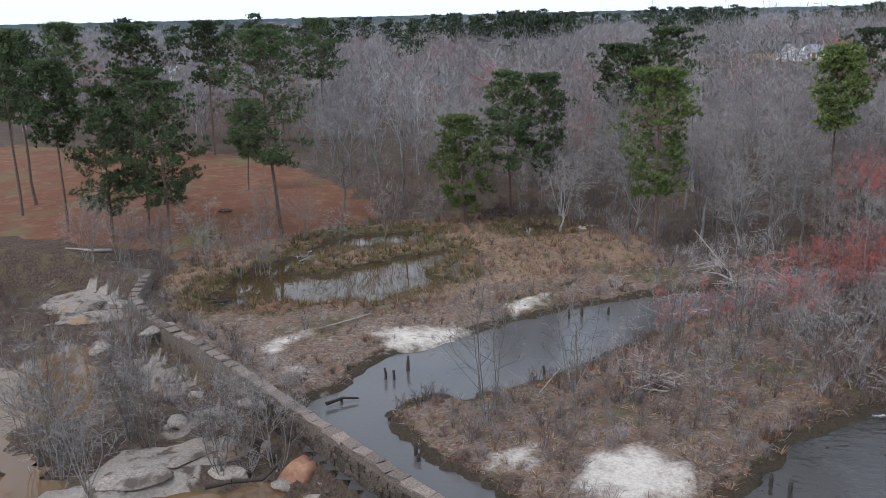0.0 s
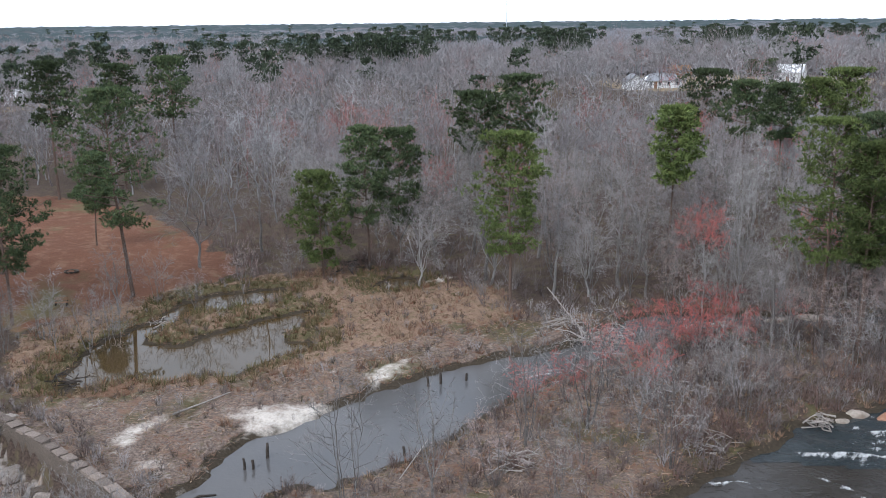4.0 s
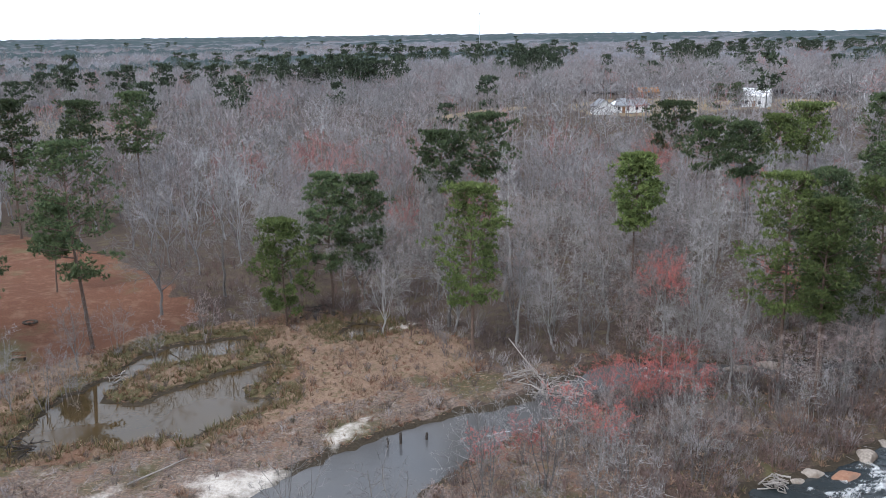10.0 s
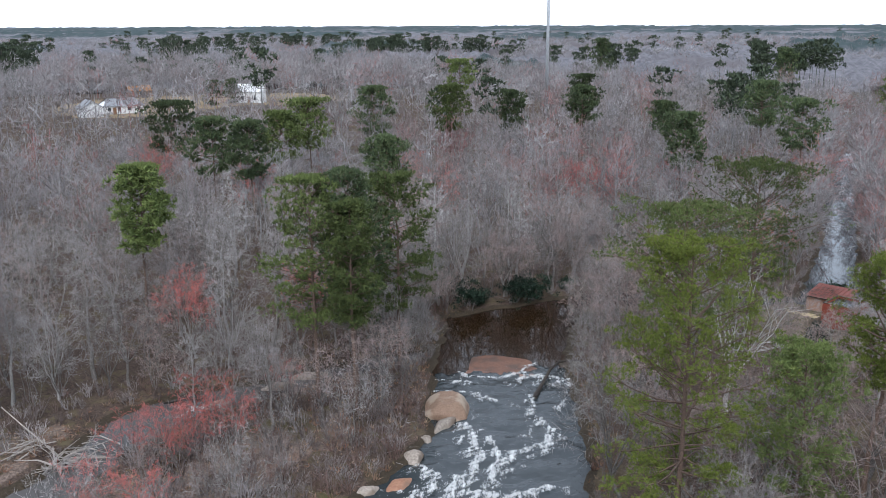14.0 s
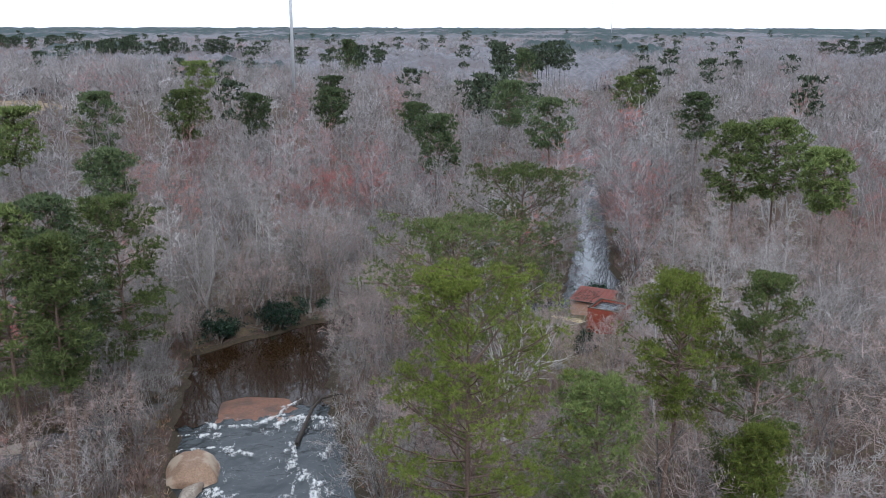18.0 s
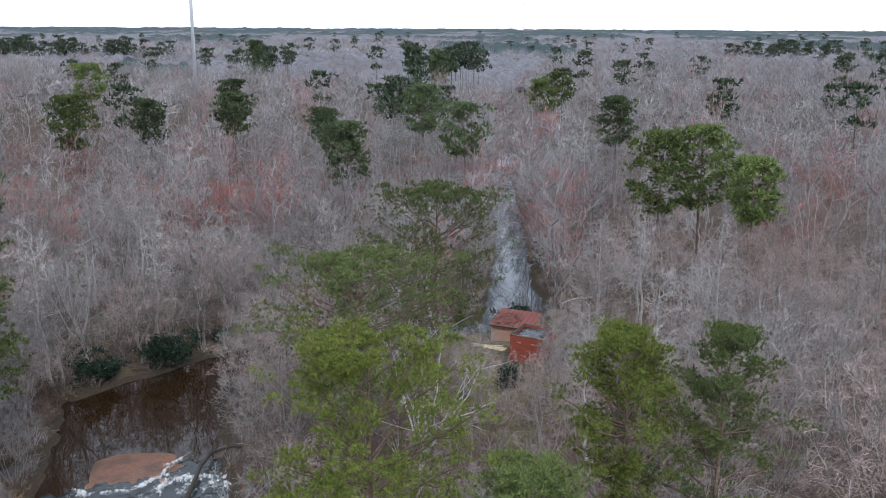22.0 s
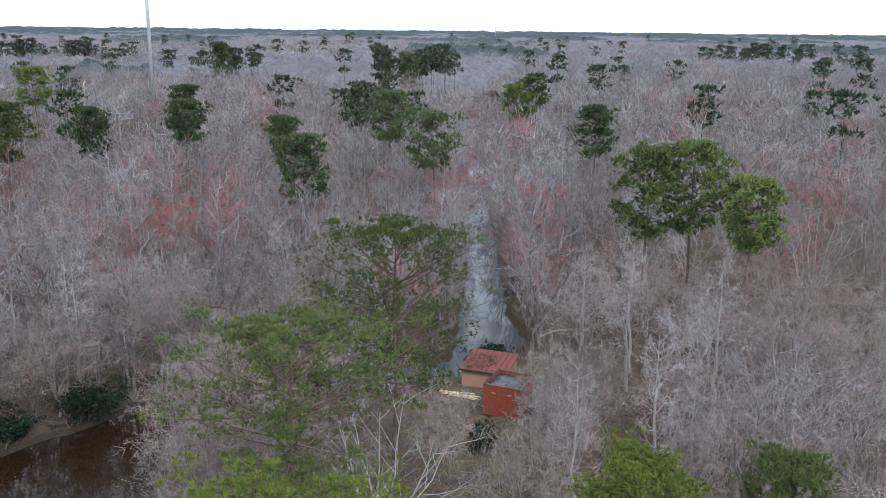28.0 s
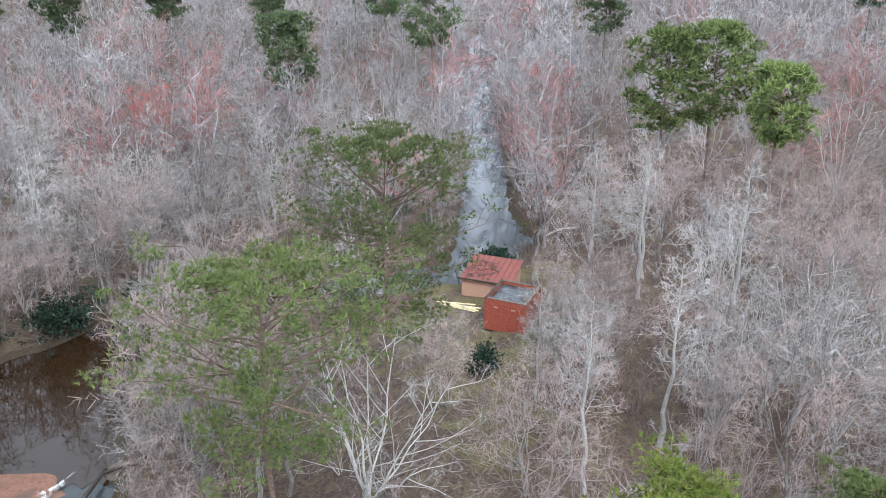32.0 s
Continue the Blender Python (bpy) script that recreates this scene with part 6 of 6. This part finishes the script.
def wall_mesh(line, tops, bottom, half):
    """A wall along a line of the plan, its top following tops."""
    line = np.asarray(line, float)
    way = unit(np.gradient(line, axis=0))
    side = np.stack([-way[:, 1], way[:, 0]], 1)
    v = []
    for p, s, t in zip(line, side, tops):
        for q, z in ((p + s * half, bottom), (p + s * half, t), (p - s * half, t), (p - s * half, bottom)):
            v.append((*q, z))
    f = [(4 * i + k, 4 * i + (k + 1) % 4, 4 * i + 4 + (k + 1) % 4, 4 * i + 4 + k) for i in range(len(line) - 1) for k in range(4)]
    f += [(3, 2, 1, 0), tuple(4 * (len(line) - 1) + k for k in range(4))]
    return mesh_from("wall", v, np.array(f), M["stone"])


dam = tagged(new("stone_dam"), "old fieldstone dam wall with a pale worn cap", "dam")
part("wall_core", wall_mesh(DAM, [t - 0.14 for t in DAM_TOP], -2.6, 0.42), dam)


def stone_mesh(seed, sx, sy, sz, material):
    bm = box_bm(sx, sy, sz, min(sx, sy, sz) * 0.2, False)
    rng = random.Random(seed)
    for v in bm.verts:
        v.co += Vector((rng.uniform(-1, 1) * 0.05 * sx, rng.uniform(-1, 1) * 0.1 * sy, rng.uniform(-1, 1) * 0.07 * sz))
    return bm_mesh("stone", bm, material)


def along(line, s):
    line = np.asarray(line, float)
    ln = np.linalg.norm(np.diff(line, axis=0), axis=1)
    for i, d in enumerate(ln):
        if s <= d or i == len(ln) - 1:
            w = (line[i + 1] - line[i]) / d
            return line[i] + w * s, w
        s -= d


foot_r = random.Random(19)
for k in range(34):
    q, w = along(DAM, 1.0 + k * 1.15 + foot_r.uniform(-0.3, 0.3))
    n = np.array([-w[1], w[0]]) * foot_r.uniform(0.7, 1.5)
    size = foot_r.uniform(0.3, 0.75)
    rock("rubble_stone", 120 + k, q[0] + n[0], q[1] + n[1], size * 1.3, size, size * 0.8, M["stone" if k % 3 else "slab_rock"], "fallen stone at the foot of the old dam", k * 47, 0.2, -1.75)


# ---- the brick pump house, its shed and what lies round them ----
def quad_mesh(name, verts, faces, material):
    me = bpy.data.meshes.new(name)
    me.from_pydata(verts, [], faces)
    me.materials.append(material)
    return me


house = tagged(new("brick_house"), "small flat-roofed red brick pump house in a clearing", "building")
HX, HY, HZ = 3.9, 3.5, 2.75
house.matrix_basis = pose(90.9, 67.0, on_ground(90.9, 67.0) - 0.05, 0, 0, 11)
for nm, sx, sy, x, y in (("wall", HX, 0.22, 0, -HY / 2 + 0.11), ("wall", HX, 0.22, 0, HY / 2 - 0.11), ("wall", 0.22, HY - 0.44, -HX / 2 + 0.11, 0), ("wall", 0.22, HY - 0.44, HX / 2 - 0.11, 0)):
    part(nm, bm_mesh("wall", box_bm(sx, sy, HZ), M["brick"]), house, at=Matrix.Translation((x, y, 0)))
for sx, sy, x, y in ((HX + 0.06, 0.25, 0, -HY / 2 + 0.11), (HX + 0.06, 0.25, 0, HY / 2 - 0.11), (0.25, HY - 0.35, -HX / 2 + 0.11, 0), (0.25, HY - 0.35, HX / 2 - 0.11, 0)):
    part("parapet_coping", bm_mesh("coping", box_bm(sx, sy, 0.07, 0.015), M["stone"]), house, "weathered dark coping", Matrix.Translation((x, y, HZ + 0.002)))
roof = part("flat_roof", bm_mesh("roof", box_bm(HX - 0.42, HY - 0.42, 0.1), M["tar"]), house, "wet dark tar roof strewn with leaves", Matrix.Translation((0, 0, HZ - 0.32)))
r4 = np.random.default_rng(91)
lv, lt = [], []
for k in range(160):
    x, y, a = r4.uniform(-1.65, 1.65), r4.uniform(-1.45, 1.45), r4.uniform(0, 6.28)
    if abs(x) < 1.1 and abs(y) < 0.9 and r4.uniform() < 0.7:
        continue
    d, e = np.array([math.cos(a), math.sin(a)]) * 0.13, np.array([-math.sin(a), math.cos(a)]) * 0.07
    n0 = len(lv)
    lv += [(x - d[0], y - d[1], 0.115), (x + e[0], y + e[1], 0.13), (x + d[0], y + d[1], 0.12), (x - e[0], y - e[1], 0.118)]
    lt += [(n0, n0 + 1, n0 + 2, n0 + 3)]
part("leaf_debris", quad_mesh("leaves", lv, lt, M["dark_wood"]), roof)
for y, z in ((-0.7, 2.05), (0.75, 2.05)):
    part("vent_brick", bm_mesh("vent", box_bm(0.05, 0.34, 0.12, 0.01), M["tan_wall"]), house, "pale vent grille", Matrix.Translation((-HX / 2 - 0.012, y, z)))
part("steel_door", bm_mesh("door", box_bm(0.8, 0.05, 1.95, 0.01), M["roof_red"]), house, "rust-red steel door", Matrix.Translation((0.6, -HY / 2 - 0.01, 0.05)))

shed = tagged(new("brick_shed"), "low tan brick shed with a rusty red metal roof", "building")
shed.matrix_basis = pose(96.0, 72.2, on_ground(96.0, 72.2) - 0.05, 0, 0, 14)
SX, SY, SZ = 3.9, 4.3, 1.75
for sx, sy, x, y in ((SX, 0.2, 0, -SY / 2 + 0.1), (SX, 0.2, 0, SY / 2 - 0.1), (0.2, SY - 0.4, -SX / 2 + 0.1, 0), (0.2, SY - 0.4, SX / 2 - 0.1, 0)):
    part("wall", bm_mesh("wall", box_bm(sx, sy, SZ), M["tan_wall"]), shed, at=Matrix.Translation((x, y, 0)))
for k in range(9):
    w = (SY + 0.4) / 9
    bm = box_bm(SX + 0.5, w - 0.02, 0.05, 0.01, False)
    part("roof_panel", bm_mesh("roof_panel", bm, M["roof_red"]), shed, at=pose(0, -SY / 2 - 0.2 + w * (k + 0.5), SZ + 0.33, 0, -8, 0))
    part("roof_seam", bm_mesh("roof_seam", box_bm(SX + 0.5, 0.04, 0.06, 0.01, False), M["roof_red"]), shed, at=pose(0, -SY / 2 - 0.2 + w * k, SZ + 0.37, 0, -8, 0))
part("fascia", bm_mesh("fascia", box_bm(0.06, SY + 0.44, 0.16, 0.01, False), M["dark_wood"]), shed, "dark rotten fascia board", pose(-SX / 2 - 0.26, 0, SZ + 0.02, 0, 0, 0))
lv, lt = [], []
for k in range(110):
    x, y, a = r4.uniform(-1.9, 1.2), r4.uniform(-0.8, 2.2), r4.uniform(0, 6.28)
    d, e = np.array([math.cos(a), math.sin(a)]) * r4.uniform(0.1, 0.3), np.array([-math.sin(a), math.cos(a)]) * 0.09
    z = SZ + 0.372 + x * math.tan(radians(8))
    n0 = len(lv)
    lv += [(x - d[0], y - d[1], z), (x + e[0], y + e[1], z + 0.03), (x + d[0], y + d[1], z + 0.02), (x - e[0], y - e[1], z + 0.01)]
    lt += [(n0, n0 + 1, n0 + 2, n0 + 3)]
part("roof_debris", quad_mesh("debris", lv, lt, M["dark_wood"]), shed, "dark leaves and moss on the roof")

stack = tagged(new("lumber_stack"), "loose stack of pale yellow boards on the grass", "lumber")
stack.matrix_basis = pose(91.6, 72.3, on_ground(91.6, 72.3), 0, 0, 102)
board = bm_mesh("board", box_bm(3.4, 0.22, 0.06, 0.008), M["lumber"])
for k, (dx, dy, dz, a) in enumerate([(0, 0, 0, 0), (0.3, 0.28, 0, 3), (-0.4, 0.55, 0, -4), (0.1, 0.12, 0.065, 5), (-0.2, 0.42, 0.065, -2), (0.8, -0.3, 0, 12), (0.5, 0.25, 0.13, -7)]):
    part("board", board, stack, at=pose(dx, dy, dz, 0, 0, a))

meter = tagged(new("utility_box"), "white utility box on a short post by the brick house", "utility box")
meter.matrix_basis = pose(95.2, 64.3, on_ground(95.2, 64.3), 0, 0, 20)
part("post", bm_mesh("post", box_bm(0.1, 0.1, 0.8, 0.01), M["driftwood"]), meter)
part("cover", bm_mesh("cover", box_bm(0.5, 0.4, 0.35, 0.03), M["white"]), meter, "white metal cover", Matrix.Translation((0, 0, 0.8)))
sgn = tagged(new("marker_post"), "dark marker post with a small white plate", "post")
sgn.matrix_basis = pose(107.0, 56.2, on_ground(107.0, 56.2), 0, 0, 30)
part("post", bm_mesh("post", box_bm(0.14, 0.14, 1.5, 0.015), M["dark_wood"]), sgn)
part("plate", bm_mesh("plate", box_bm(0.05, 0.38, 0.5, 0.01), M["white"]), sgn, "small white plate", Matrix.Translation((-0.1, 0, 1.0)))

# ---- the picnic lawn ----
fire = tagged(new("fire_ring"), "dark stone fire ring on the pine straw", "fire ring")
fire.matrix_basis = pose(-48.2, 103.2, on_ground(-48.2, 103.2))
for k in range(10):
    part("ring_stone", stone_mesh(k, 0.4, 0.25, 0.22, M["stone"]), fire, at=pose(0.75 * math.cos(k * 0.628), 0.6 * math.sin(k * 0.628), 0.1, 0, 0, k * 36 + 90))
bench = tagged(new("bench"), "small brown wooden bench on the pine straw", "bench")
bench.matrix_basis = pose(-45.4, 93.6, on_ground(-45.4, 93.6), 0, 0, 8)
for y in (-0.14, 0.02, 0.18):
    part("seat_slat", bm_mesh("slat", box_bm(1.5, 0.13, 0.05, 0.01), M["brown"]), bench, at=Matrix.Translation((0, y, 0.42)))
for z in (0.62, 0.82):
    part("back_slat", bm_mesh("slat", box_bm(1.5, 0.05, 0.14, 0.01), M["brown"]), bench, at=Matrix.Translation((0, 0.28, z)))
for x in (-0.6, 0.6):
    part("leg", bm_mesh("leg", box_bm(0.1, 0.5, 0.42, 0.01), M["dark_wood"]), bench, at=Matrix.Translation((x, 0.05, 0)))
    part("back_post", bm_mesh("back_post", box_bm(0.08, 0.06, 1.0, 0.01), M["dark_wood"]), bench, at=Matrix.Translation((x, 0.34, 0)))

# ---- evergreen shrubs on the banks ----
def leafy_bush(name, seed, x, y, r, h, material, label):
    rng = np.random.default_rng(seed)
    c = rng.normal(size=(90, 3)) * np.array([r * 0.42, r * 0.42, h * 0.2]) + np.array([0, 0, h * 0.5])
    q = (c[:, None] + rng.normal(size=(90, 18, 3)) * 0.22 * np.array([1, 1, 0.7])).reshape(-1, 3)
    q[:, 2] = np.maximum(q[:, 2], 0.05)
    tip = q + unit(rng.normal(size=q.shape) + np.array([0, 0, 0.2])) * 0.26
    thing = tagged(new(name), label, "bush")
    thing.matrix_basis = Matrix.Translation((x, y, on_ground(x, y)))
    part("stem", mesh_from("stem", *prisms(np.repeat([[0.0, 0, -0.2]], 12, 0), c[:12], 0.05, 0.015, 4), M["bark"]), thing)
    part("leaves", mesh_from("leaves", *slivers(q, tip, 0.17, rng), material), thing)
    return thing


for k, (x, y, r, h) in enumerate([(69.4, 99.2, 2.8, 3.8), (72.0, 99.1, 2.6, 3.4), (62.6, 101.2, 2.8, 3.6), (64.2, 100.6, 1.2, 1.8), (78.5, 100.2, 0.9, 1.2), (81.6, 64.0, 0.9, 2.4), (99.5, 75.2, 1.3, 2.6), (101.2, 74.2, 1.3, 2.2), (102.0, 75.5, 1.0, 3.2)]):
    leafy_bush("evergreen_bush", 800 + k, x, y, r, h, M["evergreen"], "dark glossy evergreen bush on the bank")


# ---- far houses and masts ----
def cottage(x, y, turn, lx, ly, wall_h, rise, wall, roof_mat, label, windows=3, hip=0.0):
    ob = tagged(new("house"), label, "house", "far houses")
    ob.matrix_basis = pose(x, y, on_ground(x, y) - 0.1, 0, 0, turn)
    part("wall", bm_mesh("walls", box_bm(lx, ly, wall_h), wall), ob)
    gx0 = lx / 2 - hip
    part("gable", quad_mesh("gable", [(-lx / 2, -ly / 2, wall_h), (-lx / 2, ly / 2, wall_h), (-gx0, 0, wall_h + rise), (lx / 2, -ly / 2, wall_h), (lx / 2, ly / 2, wall_h), (gx0, 0, wall_h + rise)],
                            [(0, 2, 1), (3, 4, 5), (0, 3, 5, 2), (1, 2, 5, 4)], wall), ob)
    o, t = 0.35, 0.12
    for s in (-1, 1):
        y0, y1 = s * (ly / 2 + o), 0
        z0, z1 = wall_h - o * rise / (ly / 2) + 0.02, wall_h + rise + 0.02
        xs = lx / 2 + o
        part("roof", quad_mesh("roof", [(-xs, y0, z0), (xs, y0, z0), (xs - hip, y1, z1), (-xs + hip, y1, z1), (-xs, y0, z0 + t), (xs, y0, z0 + t), (xs - hip, y1, z1 + t), (-xs + hip, y1, z1 + t)],
                               [(0, 1, 2, 3), (4, 7, 6, 5), (0, 4, 5, 1), (3, 2, 6, 7), (0, 3, 7, 4), (1, 5, 6, 2)], roof_mat), ob)
    for k in range(windows):
        px = -lx / 2 + lx * (k + 0.5) / windows
        w = part("window", bm_mesh("window", box_bm(1.0, 0.08, 1.2, 0.0), M["white"]), ob, at=Matrix.Translation((px, -ly / 2 - 0.03, 1.0)))
        part("pane", bm_mesh("pane", box_bm(0.84, 0.04, 1.04), M["glass"]), w, at=Matrix.Translation((0, -0.04, 0.08)))
    part("door", bm_mesh("door", box_bm(0.95, 0.08, 2.05), M["brown"]), ob, at=Matrix.Translation((lx * 0.5 / max(windows, 1) - lx / 2 + lx / max(windows, 1) * 0.5 + 0.1, -ly / 2 - 0.03, 0.02)))
    return ob


cottage(51.5, 270, 94, 6, 5.5, 2.6, 1.9, M["white"], M["grey_roof"], "white gabled house with a grey roof", 2)
cottage(61.5, 278, 4, 11, 6.5, 2.5, 1.8, M["white"], M["grey_roof"], "long white house with a grey hipped roof", 4, 2.0)
cottage(103, 284, -35, 8, 6.5, 3.6, 2.1, M["white"], M["white"], "white gabled barn with a pale metal roof", 2)
cottage(79, 328, 0, 7, 5, 2.4, 1.4, M["brown"], M["straw"], "brown wooden shed at the field's edge", 1)
cottage(-160, 316, 10, 11, 7, 3.0, 2.2, M["white"], M["white"], "pale house in a field far off", 3)
for k, (x, y) in enumerate([(89.5, 281), (97.0, 284)]):
    settle(tree_thing("cedar_tree", pine_parts(900 + k, 7.0, 3.0, 0.05, 9, 6, 4, 4, 6, 0.5, fat=0.4, belly=0.25, bare=0.2, clump=0.7), M["pine_bark"], M["needle_dark"], "dark rounded cedar beside a far house", "tree", "cedars by the far houses"), x, y)
settle(tree_thing("cedar_tree", pine_parts(905, 23, 6.5, 0.1, 12, 6, 4, 4, 6, 1.0, fat=0.4, belly=0.2, bare=0.2, clump=1.4), M["pine_bark"], M["needle_dark"], "large dark conical cedar above the woods", "tree", "cedars by the far houses"), 297, 336)
settle(tree_thing("cedar_tree", pine_parts(906, 19, 5.5, 0.15, 10, 6, 4, 4, 6, 1.0, fat=0.4, belly=0.25, bare=0.2, clump=1.4), M["pine_bark"], M["needle_dark"], "dark rounded cedar above the woods", "tree", "cedars by the far houses"), 335, 263)


def mast(x, y, height, r0, label):
    ob = tagged(new("radio_mast"), label, "mast", "radio masts")
    ob.matrix_basis = Matrix.Translation((x, y, on_ground(x, y) - 0.5))
    bm = bmesh.new()
    bmesh.ops.create_cone(bm, cap_ends=True, segments=12, radius1=r0, radius2=r0 * 0.55, depth=height, matrix=Matrix.Translation((0, 0, height / 2)))
    part("pole", bm_mesh("pole", bm, M["steel"], True), ob)
    for k in range(6):
        a = k * math.pi / 3
        part("antenna", bm_mesh("antenna", box_bm(0.3, 0.3, 2.2, 0.03), M["white"]), ob, at=Matrix.Translation((math.cos(a) * 1.4, math.sin(a) * 1.4, height - 2.6)))
    ring, tt = [], []
    for k in range(6):
        a, b = k * math.pi / 3, (k + 1) * math.pi / 3
        ring.append(prisms(np.array([[math.cos(a) * 1.3, math.sin(a) * 1.3, height - 1.5]]), np.array([[math.cos(b) * 1.3, math.sin(b) * 1.3, height - 1.5]]), 0.08, 0.08, 4))
    part("antenna_ring", mesh_from("ring", *join(*ring), M["steel"]), ob)
    return ob


mast(201.5, 258.5, 75, 0.62, "tall pale steel mast above the woods")
mast(1.66 + 0.0535 * 1500, 8.8 + 0.9985 * 1500, 62, 0.5, "far thin radio mast on the skyline")
mast(8 + 0.852 * 2200, 16.5 + 0.523 * 2200, 85, 0.7, "faint radio mast on the skyline")

# ---- the dam's stones, last ----
kinds = [stone_mesh(k, (0.62, 0.8, 0.95, 0.7, 0.55)[k % 5], 0.3, 0.4, M["stone"]) for k in range(10)]
lengths = [0.66, 0.84, 0.99, 0.74, 0.59]
r5 = random.Random(77)
count = 0
for course in range(7):
    s = 2.6 + r5.uniform(0, 0.5)
    while s < 27 and count < 262:
        k = r5.randrange(10)
        q, w = along(DAM, s + lengths[k % 5] / 2)
        n = np.array([-w[1], w[0]])
        q = q + n * (0.44 + r5.uniform(-0.02, 0.05))
        part("stone", kinds[k], dam, at=pose(q[0], q[1], -1.35 + course * 0.41 + r5.uniform(-0.02, 0.02), r5.uniform(-3, 3), r5.uniform(-3, 3), math.degrees(math.atan2(w[1], w[0])) + r5.uniform(-4, 4)))
        s += lengths[k % 5] + 0.04
        count += 1
caps = [stone_mesh(40 + k, 1.12, 0.72 + 0.06 * (k % 3), 0.2, M["cap"]) for k in range(5)]
s = 0.6
while s < 60:
    q, w = along(DAM, s)
    top = float(np.interp(s, np.concatenate([[0], np.cumsum(np.linalg.norm(np.diff(np.array(DAM), axis=0), axis=1))]), DAM_TOP))
    part("cap_stone", caps[r5.randrange(5)], dam, "pale worn cap stone", pose(q[0], q[1], top - 0.06 + r5.uniform(-0.05, 0.04), r5.uniform(-3, 3), r5.uniform(-3, 3), math.degrees(math.atan2(w[1], w[0])) + r5.uniform(-5, 5)))
    s += 1.17 if s < 30 else r5.uniform(1.2, 1.6)
